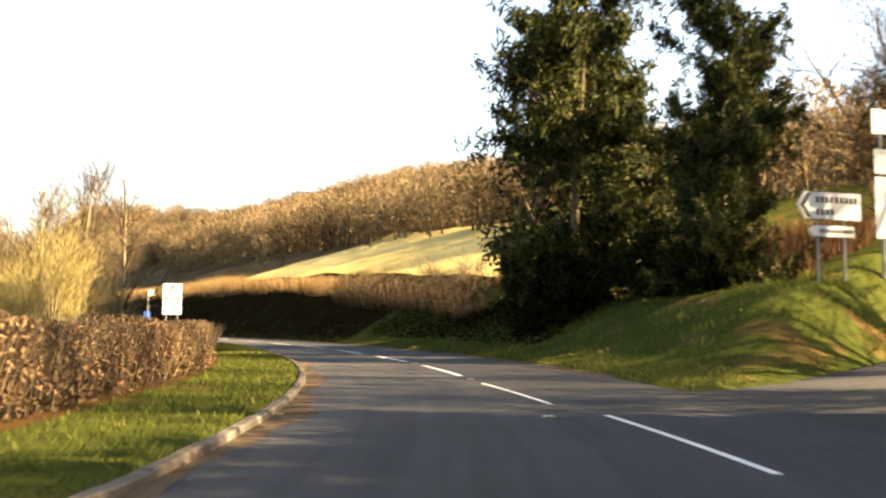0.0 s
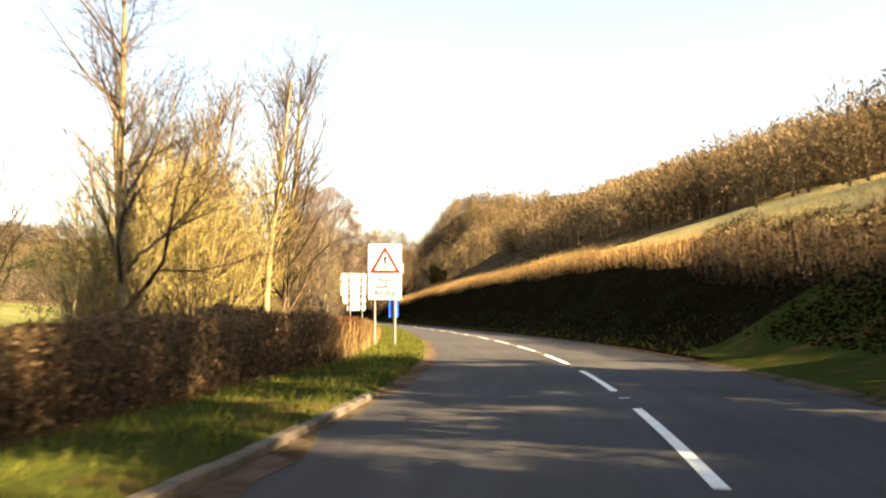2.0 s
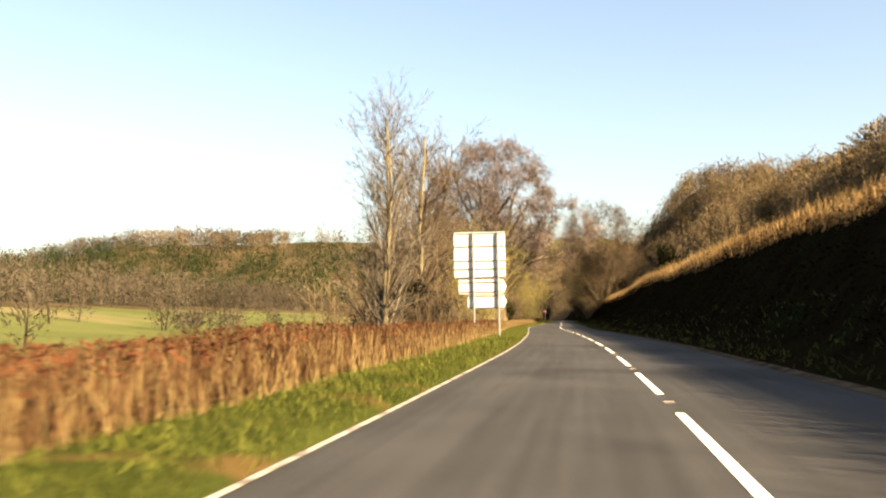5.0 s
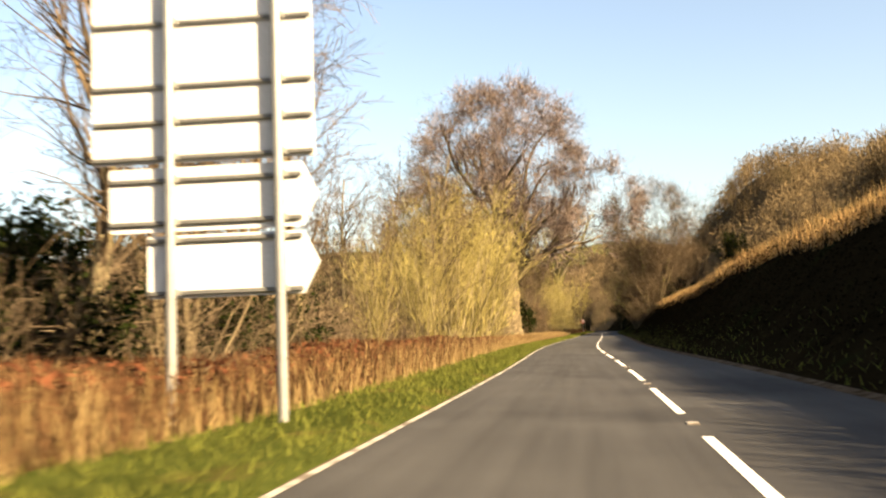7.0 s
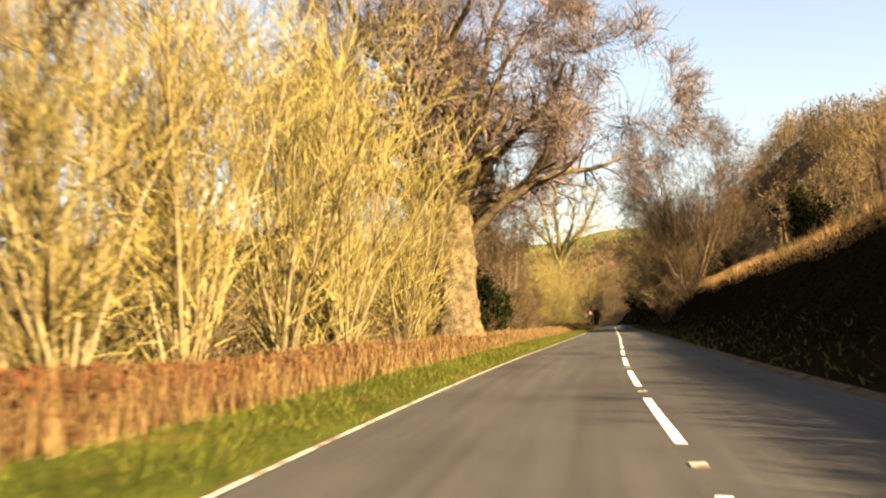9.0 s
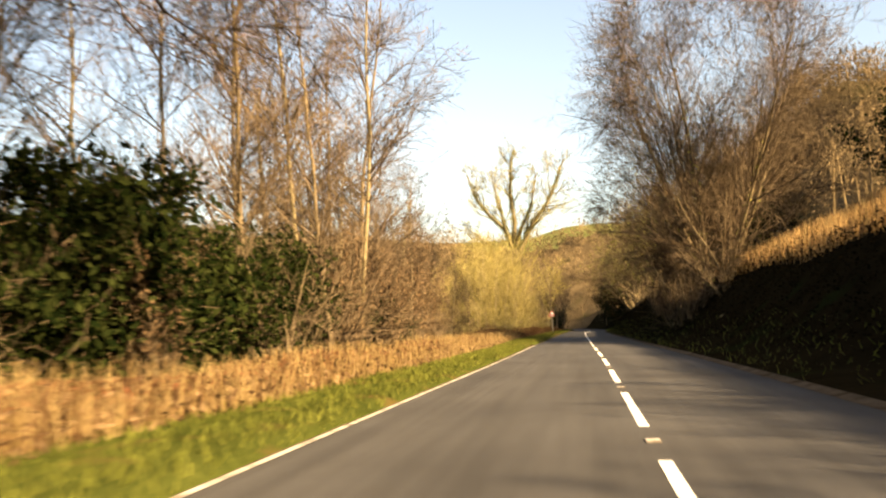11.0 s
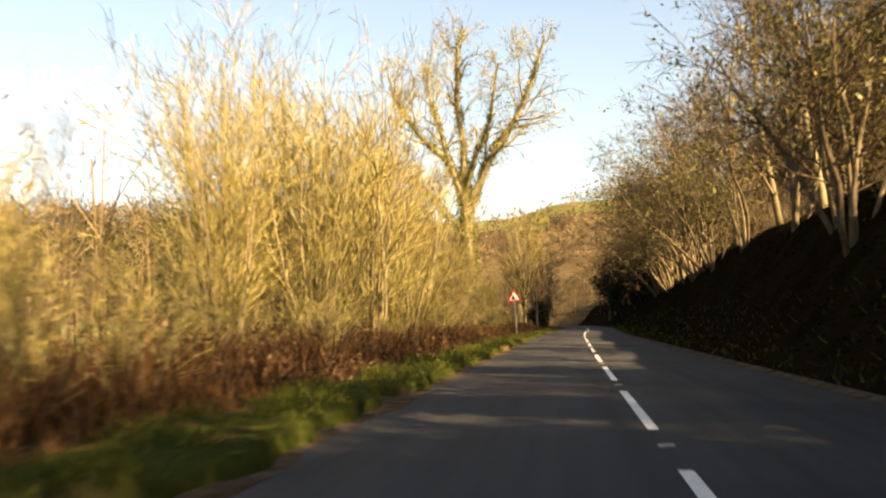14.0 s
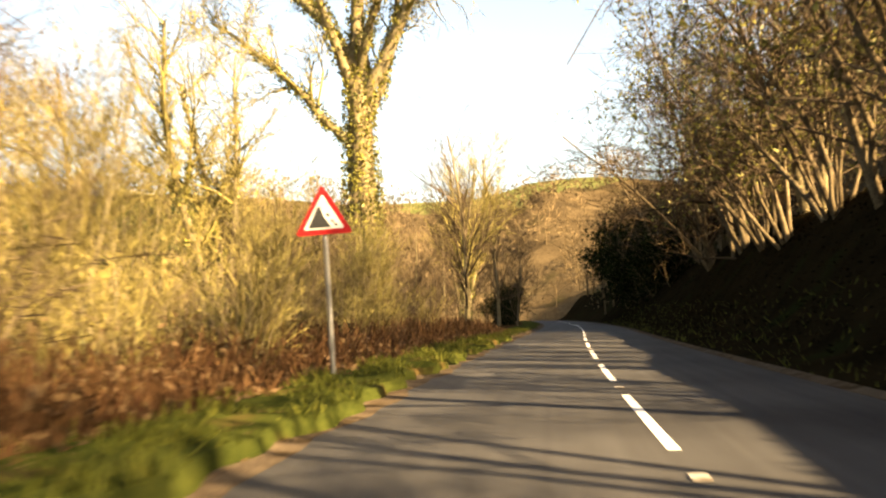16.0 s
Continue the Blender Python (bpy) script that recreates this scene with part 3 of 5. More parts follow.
#        segments, wander, up, children, length ratio, angle, first child at
ASH = [(9, 0.05, 0.03, 22, 0.38, 42, 0.16), (5, 0.11, 0.08, 9, 0.5, 36, 0.12), (3, 0.16, 0.06, 7, 0.55, 36, 0.1), (2, 0.2, 0.03, 0, 0, 0, 0)]
POPLAR = [(10, 0.03, 0.03, 34, 0.32, 34, 0.12), (5, 0.08, 0.10, 9, 0.5, 30, 0.1), (3, 0.12, 0.08, 6, 0.5, 30, 0.1), (2, 0.15, 0.05, 0, 0, 0, 0)]
STEM = [(6, 0.07, 0.03, 14, 0.34, 30, 0.1), (4, 0.14, 0.07, 9, 0.5, 32, 0.1), (2, 0.18, 0.05, 0, 0, 0, 0)]
BUSH = [(4, 0.14, 0.02, 8, 0.5, 42, 0.1), (3, 0.2, 0.02, 5, 0.5, 40, 0.1), (2, 0.25, 0.0, 0, 0, 0, 0)]


def tree_meshes(seed, name, spec, height, girth, stems=1, spread=0.0, lean=(0, 0), bark=BARK, twig=TWIG, leaf=None, leaf_n=0, leaf_size=0.1, leaf_low=0.0, leaf_slim=0.45, thin=0.03, twig_min=0.007, flare=0.0, ivy=None, boughs=False):
    """Trunk, crown and, where it has them, leaves of one tree."""
    rng = np.random.default_rng(seed)
    out, ends = [], []
    for i in range(stems):
        t = rng.uniform(0, 2 * math.pi)
        k = spread * rng.uniform(0.2, 1.0)
        p = np.array([math.cos(t), math.sin(t), 0]) * k * 0.35 * height * 0.15
        p[2] = -0.4
        d = np.array([math.cos(t) * k + lean[0], math.sin(t) * k + lean[1], 1.0])
        grow(rng, out, p, d / np.linalg.norm(d), height * (rng.uniform(0.65, 1.0) if stems > 1 else 1.0), girth * (rng.uniform(0.5, 1.0) if stems > 1 else 1.0), 0, spec)
        ends.append(len(out))
    o = np.array(out)
    o[:, 6:] = np.maximum(o[:, 6:], twig_min)
    main = np.zeros(len(o), bool)
    made, k = [], 0
    for e in ends:
        main[k:k + spec[0][0]] = True
        made.append(("trunk" if stems < 4 else "stem", mesh_of(name + "_trunk", *chain(o[k:k + spec[0][0]], 12 if girth > 0.4 else 8 if stems < 4 else 5), bark, True)))
        k = e
    thick, fine = ~main & (o[:, 6] >= thin), ~main & (o[:, 6] < thin * 0.4)
    rest = ~main & ~fine
    if boughs:
        made.append(("bough", mesh_of(name + "_bough", *tubes(o[thick], 7), bark, True)))
        rest &= ~thick
    made.append(("crown", mesh_of(name + "_crown", *join(tubes(o[rest], 3), slivers(rng, o[fine])), twig)))
    if flare:
        made.append(("roots", mesh_of(name + "_roots", *tubes([(math.cos(a) * flare * 0.35, math.sin(a) * flare * 0.35, flare * 1.3, math.cos(a) * flare * 1.5, math.sin(a) * flare * 1.5, -0.3, flare * 0.5, flare * 0.28) for a in np.arange(9) * 0.698], 9), bark, True)))
    if ivy:
        w = o[(o[:, 6] > ivy[0])]
        long = np.linalg.norm(w[:, 3:6] - w[:, :3], axis=1) * w[:, 6]
        pick = w[rng.choice(len(w), ivy[1], p=long / long.sum())]
        f = rng.uniform(size=(ivy[1], 1))
        d = rng.normal(size=(ivy[1], 3))
        d /= np.linalg.norm(d, axis=1, keepdims=True)
        pos = pick[:, :3] * (1 - f) + pick[:, 3:6] * f + d * (pick[:, 6:7] * rng.uniform(0.9, 1.5, (ivy[1], 1)) + 0.1)
        made.append(("ivy", mesh_of(name + "_ivy", *leaves(rng, pos, 0.12), IVY)))
    if leaf:
        c = o[(o[:, 5] > leaf_low)]
        pick = c[rng.integers(0, len(c), leaf_n)]
        f = rng.uniform(size=(leaf_n, 1))
        pos = pick[:, :3] * (1 - f) + pick[:, 3:6] * f + rng.normal(size=(leaf_n, 3)) * 0.18
        made.append(("foliage", mesh_of(name + "_foliage", *leaves(rng, pos, leaf_size, 0.0, leaf_slim), leaf)))
    return made


def make_tree(kind, made, label, category="tree", group=""):
    """An Empty at the foot with the trunk, crown and leaves under it."""
    e = new(kind)
    for n, me in made:
        part(n, me, e)
    return tagged(e, label, category, group)


def ivy_on(rng, height, radius, n, size):
    """Leaves that wrap a trunk."""
    z = rng.uniform(0, 1, n) ** 1.2 * height
    t = rng.uniform(0, 2 * math.pi, n)
    r = radius * (1.1 - 0.5 * z / height) * rng.uniform(0.8, 1.35, n)
    return leaves(rng, np.stack([r * np.cos(t), r * np.sin(t), z], 1), size)


def stand(s, u, turn=0.0, size=1.0, tip=0.0):
    p = place(s, u, 0.1)
    return Matrix.Translation(p) @ pose(0, 0, 0, tip, 0, turn)


def plant(ob, s, u, turn=0.0, size=1.0, label="", lean=0.0):
    m = stand(s, u, turn)
    if lean:
        (x0, y0), (x1, y1) = xy(s - 1, 0), xy(s + 1, 0)
        axis = Vector((float(x1 - x0), float(y1 - y0), 0.0))
        m = Matrix.Translation(m.translation) @ Matrix.Rotation(math.radians(-lean), 4, axis) @ m.to_3x3().to_4x4()
    c = copy_thing(ob, m)
    c.scale = (size, size, size * (0.93 + 0.14 * ((s * 7.3) % 1)))
    return tagged(c, label)


rng = np.random.default_rng(11)
ash = [make_tree("bare_tree", tree_meshes(20 + i, "ash", ASH, 14, 0.20, bark=PALEBARK), "tall bare roadside tree with pale lichened bark", "tree", "bare roadside trees") for i in range(3)]
poplar = [make_tree("poplar", tree_meshes(30 + i, "poplar", POPLAR, 16, 0.24, bark=PALEBARK), "slender upright bare poplar with sunlit pale trunk", "tree", "bare roadside trees") for i in range(2)]
lone = make_tree("bare_tree", tree_meshes(36, "lone", [(10, 0.035, 0.03, 40, 0.30, 44, 0.08), (6, 0.09, 0.08, 9, 0.5, 34, 0.12), (3, 0.14, 0.06, 6, 0.5, 32, 0.1), (2, 0.18, 0.03, 0, 0, 0, 0)], 14, 0.2, 2, 0.05, bark=PALEBARK, twig=PALETWIG), "lone bare tree with a forked pale trunk and low spreading branches", "tree", "bare roadside trees")
coppice = [make_tree("coppiced_willow", tree_meshes(40 + i, "coppice", STEM, 10, 0.07, 15, 0.28, bark=PALEBARK, twig=GOLD, thin=0.032), "golden many-stemmed bare willow coppice", "tree", "coppiced willows") for i in range(3)]
scrub = [make_tree("bare_shrub", tree_meshes(50 + i, "scrub", BUSH, 4.2, 0.045, 10, 0.6, thin=0.028, twig=TWIG), "dense brown leafless roadside shrub", "shrub", "bare shrubs") for i in range(2)]
thorn = [make_tree("arching_tree", tree_meshes(60 + i, "arching", [(8, 0.09, 0.01, 13, 0.5, 50, 0.1), (5, 0.16, 0.03, 9, 0.5, 42, 0.1), (2, 0.2, 0.02, 8, 0.5, 40, 0.1), (1, 0.25, 0.0, 0, 0, 0, 0)], 10.5, 0.17, 3, 0.35, thin=0.04, twig=DARKTWIG, twig_min=0.0075), "leafless tree leaning from the bank with dense fine twigs", "tree", "trees on the bank") for i in range(3)]
fan = make_tree("spreading_tree", tree_meshes(99, "fan", [(7, 0.04, 0.015, 23, 0.43, 37, 0.14), (5, 0.1, 0.05, 15, 0.5, 37, 0.12), (2, 0.14, 0.05, 8, 0.5, 34, 0.1), (2, 0.2, 0.02, 0, 0, 0, 0)], 19, 0.2, 7, 0.5, thin=0.04, bark=BARK, ivy=(0.09, 900)), "big bare tree with limbs fanning out from the bank", "tree")
thin_tree = [make_tree("arching_tree", tree_meshes(65 + i, "open", [(8, 0.11, 0.01, 9, 0.5, 50, 0.2), (5, 0.16, 0.03, 7, 0.5, 42, 0.1), (2, 0.2, 0.02, 6, 0.5, 40, 0.1), (1, 0.25, 0.0, 0, 0, 0, 0)], 10.5, 0.12, 4, 0.4, thin=0.04, leaf=IVY, leaf_n=1500, leaf_size=0.09, leaf_low=0.8), "open-crowned leafless tree on the wooded bank", "tree", "trees on the bank") for i in range(2)]
pole_tree = [make_tree("slender_tree", tree_meshes(110 + i, "slender", [(10, 0.05, 0.02, 34, 0.27, 42, 0.1), (4, 0.14, 0.06, 10, 0.5, 38, 0.1), (2, 0.2, 0.03, 5, 0.55, 38, 0.1), (1, 0.2, 0, 0, 0, 0, 0)], 15, 0.11, bark=PALEBARK if i == 0 else BARK), "tall thin bare tree with a pale mottled trunk", "tree", "bare roadside trees") for i in range(3)]
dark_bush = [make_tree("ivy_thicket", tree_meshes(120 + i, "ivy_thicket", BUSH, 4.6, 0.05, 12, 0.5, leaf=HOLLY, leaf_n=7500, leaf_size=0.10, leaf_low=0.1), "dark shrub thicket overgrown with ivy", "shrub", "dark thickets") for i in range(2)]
copper = make_tree("copper_shrub", tree_meshes(140, "copper", STEM, 8.5, 0.07, 12, 0.42, leaf=BRONZE, leaf_n=5200, leaf_size=0.08, leaf_low=1.2), "tall shrub holding coppery dead leaves", "shrub")
thicket = [make_tree("willow_thicket", tree_meshes(85 + i, "thicket", [(4, 0.1, 0.03, 7, 0.4, 32, 0.1), (3, 0.15, 0.05, 4, 0.5, 32, 0.1), (1, 0.2, 0.0, 0, 0, 0, 0)], 3.2, 0.03, 12, 0.4, bark=PALEBARK, twig=GOLD, thin=0.02), "low golden thicket of bare shoots", "shrub", "golden thickets") for i in range(2)]
YEW = [(9, 0.04, 0.02, 44, 0.32, 72, 0.03), (5, 0.12, 0.0, 10, 0.45, 42, 0.1), (3, 0.2, 0, 0, 0, 0, 0)]
yew = [make_tree("evergreen_tree", tree_meshes(70 + i, "evergreen", YEW, 17, 0.28, leaf=EVERGREEN, leaf_n=36000, leaf_size=0.27, leaf_low=0.1, leaf_slim=0.2), "dark evergreen tree with ragged drooping boughs", "tree", "evergreens at the junction") for i in range(2)]
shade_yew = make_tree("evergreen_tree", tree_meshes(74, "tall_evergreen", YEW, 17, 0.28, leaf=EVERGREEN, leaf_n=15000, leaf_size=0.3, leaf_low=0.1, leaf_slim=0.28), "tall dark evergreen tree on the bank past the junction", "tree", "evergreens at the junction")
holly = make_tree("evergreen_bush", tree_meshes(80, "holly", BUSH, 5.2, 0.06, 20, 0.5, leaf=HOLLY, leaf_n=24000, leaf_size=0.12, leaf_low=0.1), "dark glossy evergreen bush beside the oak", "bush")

# originals stand at their own places too
def first(ob, s, u, turn=0.0, size=1.0, label=""):
    ob.matrix_basis = stand(s, u, turn)
    ob.scale = (size,) * 3
    tagged(ob, label)


first(ash[0], 86, -15.5, 10, 0.9)
first(ash[1], 91, -18.0, 80, 0.9)
first(ash[2], 160, -11.5, 200, 1.05, "tall bare tree with dark shrubby foot")
plant(ash[1], 52.2, -10.0, 140, 0.7)
plant(ash[2], 63.8, -13.8, 60, 0.72)
plant(pole_tree[0], 67, -14, 10, 0.75)
plant(pole_tree[1], 70.5, -12.8, 100, 0.75)
first(poplar[0], 79.7, -10.6, 0, 0.86)
first(lone, 141.2, -10.4, 40, 0.88)
first(poplar[1], 77.8, -11.4, 100, 0.84)
for s, u, k, t, z in [(66, -19, 2, 20, 0.6), (95, -26, 1, 250, 0.75), (214, -20, 2, 60, 0.95), (287, -15, 2, 70, 1.1), (313, -13.7, 0, 220, 0.8),
                      (300, -17, 2, 15, 0.95), (306, -19, 0, 95, 1.1), (318, -17, 1, 35, 1.05), (325, -14, 2, 5, 0.9), (332, -18, 0, 65, 1.1), (199, -20, 0, 75, 0.5), (209, -18, 1, 5, 1.0), (223, -17, 0, 85, 1.0), (230, -19, 1, 55, 1.05), (240, -15, 2, 25, 0.9), (409, -19, 1, 160, 0.9), (418, -21, 2, 10, 1.0), (446, -8, 0, 30, 1.0), (462, -10, 1, 80, 1.05), (478, -8, 2, 130, 1.0), (492, -12, 0, 200, 1.1), (510, -7, 1, 240, 1.0)]:
    plant(ash[k], s, u, t, z)
for s, u, k, t, z in [(76.7, -14.2, 0, 30, 0.72), (74.6, -14.4, 1, 60, 0.66), (84, -19, 0, 30, 0.8), (174, -17, 0, 40, 0.75)]:
    plant(poplar[k], s, u, t, z)
first(thin_tree[0], 349, 9.0, 0, 1.2)
first(thin_tree[1], 356, 8.0, 90, 1.2)
for s, u, k, t, z in [(402, 6.8, 1, 10, 1.4), (412, 7.0, 2, 120, 1.45), (424, 6.7, 0, 220, 1.4), (436, 7.0, 1, 300, 1.5), (448, 6.8, 2, 40, 1.5)]:
    plant(thorn[k] if s > 430 else thin_tree[k % 2], s, u + 2.2, t, z, "bare tree arching over the road", 16)
first(pole_tree[0], 282, -10.0, 0, 1.15)
first(pole_tree[1], 285, -11.0, 90, 1.2)
first(pole_tree[2], 274, -12.0, 200, 1.15)
for s, u, k, t, z in [(262, -15, 0, 40, 1.1), (266, -17, 1, 100, 1.0), (269, -13, 2, 10, 1.05), (271, -16, 0, 200, 1.1), (276.5, -9.8, 1, 250, 1.05), (278, -14, 2, 80, 1.2), (280.5, -12, 0, 300, 1.2), (288, -12.5, 2, 150, 1.15), (291, -16, 1, 20, 1.1), (296, -14.5, 0, 120, 1.0), (303, -11.5, 2, 0, 0.8), (307, -15, 1, 60, 0.8),
                      (197, -14.5, 2, 120, 0.45), (201.5, -13.5, 1, 250, 0.65), (203, -10.6, 2, 300, 0.8), (205.9, -11, 0, 30, 1.0), (208, -15, 1, 90, 1.0), (161.3, -9.9, 2, 220, 0.8), (164.6, -14.3, 0, 80, 0.95), (168, -11, 1, 140, 1.05), (171, -12.3, 2, 40, 1.1), (175, -11.4, 0, 300, 1.1), (173, -14.5, 1, 190, 1.1), (178, -13, 2, 10, 0.8),
                      (393.5, -12, 1, 20, 0.9), (395.5, -11, 2, 100, 0.95), (401, -15, 0, 60, 0.8), (318, -11, 0, 40, 0.5), (340, -12, 1, 20, 0.4), (346, -13, 2, 90, 0.45)]:
    plant(pole_tree[k], s, u, t, z)
plant(pole_tree[1], 481, -6.2, 75, 0.95, "straight dark bare tree beside the road")
first(dark_bush[0], 264, -12.0, 0, 0.95)
first(dark_bush[1], 269, -11.2, 60, 1.0)
for s, u, t, z in [(273, -10.8, 120, 0.95), (276.5, -12, 10, 1.1), (280, -10.8, 200, 0.9), (284, -12.5, 40, 1.05), (288, -10.8, 90, 0.7), (271, -14.5, 300, 1.2), (279, -15.5, 30, 1.2), (157, -11.2, 80, 0.9), (161.5, -12.2, 20, 1.0), (165, -11.5, 160, 0.8), (169.5, -11.8, 240, 0.9), (174, -12.6, 70, 0.8), (255, -15, 70, 1.0)]:
    plant(dark_bush[int(s) % 2], s, u, t, z)
first(coppice[0], 206, -10.0, 0, 0.95)
first(coppice[1], 212, -10.5, 70, 1.3)
first(coppice[2], 219, -10.5, 140, 1.35)
for s, u, k, t, z in [(43, -14, 1, 0, 0.5), (45, -15, 0, 0, 0.55), (52, -10.4, 2, 40, 0.4), (53.5, -11.5, 0, 80, 0.36), (63, -13.5, 0, 10, 0.8), (66.5, -12.6, 1, 60, 0.85), (70, -14.5, 2, 80, 0.9), (73, -12.4, 1, 20, 0.88), (76, -12.8, 0, 140, 0.8), (79, -13, 2, 10, 0.75), (82, -12, 1, 200, 0.5), (75.5, -16, 0, 200, 0.8), (357, -13, 0, 20, 1.3), (363, -12.8, 1, 80, 1.3), (374, -13.5, 2, 200, 1.45), (380, -13, 0, 240, 1.2), (386, -12.5, 1, 20, 1.1), (397, -10, 1, 0, 0.75), (402, -11, 2, 40, 0.8), (408, -9.5, 0, 80, 0.6), (414, -10.5, 1, 200, 0.7), (421, -9.5, 2, 240, 0.6), (428, -10.5, 0, 20, 0.7), (215, -13, 0, 40, 1.3), (209, -12.5, 1, 90, 1.1), (223, -9.8, 2, 180, 1.25), (236, -10.5, 1, 20, 1.2), (242, -11, 0, 60, 1.0), (226, -11.5, 0, 200, 1.35), (232, -13, 2, 260, 1.25), (198, -10.5, 2, 310, 0.75), (191, -12, 1, 30, 0.7),
                      (330, -13, 2, 40, 0.6), (341, -12, 0, 90, 0.55), (352, -11, 1, 130, 0.95), (360, -10.5, 2, 10, 1.3), (366, -9.5, 0, 60, 1.3), (371, -11.5, 1, 100, 1.45),
                      (377, -9.8, 2, 150, 1.25), (383, -11, 0, 210, 1.15), (388, -9.5, 1, 250, 0.8), (394, -11.5, 2, 300, 0.5), (400, -14, 0, 20, 0.9), (345, -16, 1, 70, 0.9), (368, -16, 2, 200, 1.1), (382, -17, 0, 20, 1.2)]:
    plant(coppice[k], s, u, t, z)
first(scrub[0], 156, -10.5, 0, 1.0)
first(scrub[1], 163, -12.0, 0, 1.3)
for i in range(40):
    s = rng.uniform(40, 420)
    if 92 < s < 146:
        continue
    plant(scrub[i % 2], s, -rng.uniform(8.5, 18), rng.uniform(0, 360), rng.uniform(0.55, 1.05))
for s, u, z in [(149, -9.5, 0.8), (153, -12, 1.2), (159, -9.2, 1.1), (166, -10, 1.0), (172, -11, 0.9), (179, -11.5, 0.9), (186, -10, 0.7), (270, -9.5, 1.2), (274, -10.5, 1.1), (283, -11, 1.1), (402, -9, 0.8), (408, -9, 0.9), (414, -10, 0.9), (424, -9, 0.9)]:
    plant(scrub[int(s) % 2], s, u, s * 37 % 360, z)
for i in range(50):
    s = rng.uniform(150, 245) if i < 26 else rng.uniform(256, 345)
    u = rng.uniform(11, 24) if s > 200 else rng.uniform(11, 13 + 0.2 * (s - 150))
    plant(scrub[i % 2], s, -u, rng.uniform(0, 360), rng.uniform(0.8, 1.35))
for s, u, z in [(200, -13, 1.3), (198, -15, 1.3), (202, -16.5, 1.5), (204, -13.5, 1.4), (208, -13, 1.3)]:
    plant(scrub[int(s) % 2], s, u, s * 29 % 360, z)
for s, u, k, z in [(416, -13.5, 1, 0.45), (424, -12.2, 2, 0.5), (431, -13, 0, 0.55), (437, -11.8, 1, 0.55), (441, -15.5, 2, 0.6), (452, -12.5, 0, 0.6), (456, -11, 1, 0.55)]:
    plant(ash[k], s, u, s * 37 % 360, z)
for s, u, z in [(413, -11.5, 1.2), (420, -12.5, 1.4), (426, -11, 1.3), (429, -14, 1.5), (434, -11.5, 1.4), (439, -13.5, 1.6), (442, -11, 1.2), (449, -13, 1.4), (453, -10.5, 1.3)]:
    plant(scrub[int(s) % 2], s, u, s * 31 % 360, z)
for s, u, z in [(54, 14, 0.8), (57, 12.8, 0.75), (60.5, 13.4, 0.8), (64, 13, 0.7), (68, 13.8, 0.7), (57, 11.4, 0.65), (60, 12, 0.7), (63, 11.6, 0.6), (66, 12.2, 0.65), (69.5, 11.8, 0.55), (73, 12.1, 0.5)]:
    plant(scrub[int(s) % 2], s, u, s * 23 % 360, z)
for s, u, turn, z in [(75.5, -9.6, 30, 0.5), (77.5, -10.4, 150, 0.6), (73.4, -9.4, 240, 0.38)]:
    plant(scrub[int(s) % 2], s, u, turn, z, "dark tangled bramble bush among the bracken")
first(copper, 303.5, -11.5, 0, 1.0)
for s, u, turn, z in [(307, -13.5, 80, 1.0), (311, -11.8, 160, 0.8), (278, -9.5, 40, 0.7), (283, -9.2, 200, 0.6), (262, -9.6, 100, 0.5)]:
    plant(copper, s, u, turn, z)
first(thicket[0], 404, -8.0)
first(thicket[1], 410, -8.6)
for i in range(60):
    plant(thicket[i % 2], rng.uniform(335, 432), -rng.uniform(7.2, 13), rng.uniform(0, 360), rng.uniform(0.75, 1.25))
first(holly, 263, -11.5, 0, 1.1)
plant(holly, 267.5, -12.5, 100, 0.9)
plant(holly, 259.5, -12.8, 210, 1.0)
plant(holly, 271, -12.0, 330, 0.8)
for s, u, turn, z in [(36.5, 8.6, 40, 0.75), (38, 7.6, 130, 0.6), (39.5, 9.5, 220, 0.8), (28.4, 10.4, 20, 0.5), (30, 11.6, 300, 0.6), (33.5, 11.2, 160, 0.6), (0.5, 8.4, 15, 0.95), (3.2, 9.6, 75, 1.05), (6, 11.6, 140, 1.1), (8.6, 13.6, 200, 1.1), (-3, 8.6, 250, 1.0)]:
    plant(holly, s, u, turn, z, "dark evergreen bush below the junction trees")
first(yew[0], 38, 9.6, 0, 1.0, "tall dark evergreen tree with ragged boughs at the junction")
first(yew[1], 28.6, 11.2, 60, 0.72, "dark ivy-clad evergreen tree on the grassy bank")
yew[0].scale, yew[1].scale = (0.84, 0.84, 1.05), (0.5, 0.5, 0.68)
for s, u, k, t, z in [(54, 13.5, 0, 100, 0.22), (49, 11.5, 1, 60, 0.26)]:
    plant(yew[k], s, u, t, z)
first(shade_yew, 42, 12.6, 70, 0.85)
for s, u, t, z in [(33.2, 15.0, 260, 0.68), (45.3, 13.8, 150, 0.92), (48, 15, 20, 0.95)]:
    plant(shade_yew, s, u, t, z).scale.xy *= min(1, z)
for s, u, k, z in [(-6, 20, 1, 1.1), (0, 24, 2, 1.2), (4.5, 21, 0, 1.15), (8, 25, 1, 1.2), (-3, 15, 2, 0.9), (12, 22, 2, 1.0)]:
    plant(ash[k], s, u, s * 41 % 360, z)
plant(ash[2], 25, 27, 100, 1.2)
for s, u, k, turn, z in [(12, 16, 0, 40, 1.0), (13.8, 18.4, 1, 100, 1.1), (16, 20.8, 2, 170, 1.15), (18.5, 23.5, 0, 230, 1.2), (21, 26, 1, 300, 1.2), (29.5, 18.6, 2, 20, 1.0), (31.5, 22, 0, 80, 1.1), (34.5, 25, 1, 130, 1.1)]:
    plant(thorn[k], s, u, turn, z, "leafless tree beside the side road")
plant(ash[1], 17, 22, 30, 1.1)
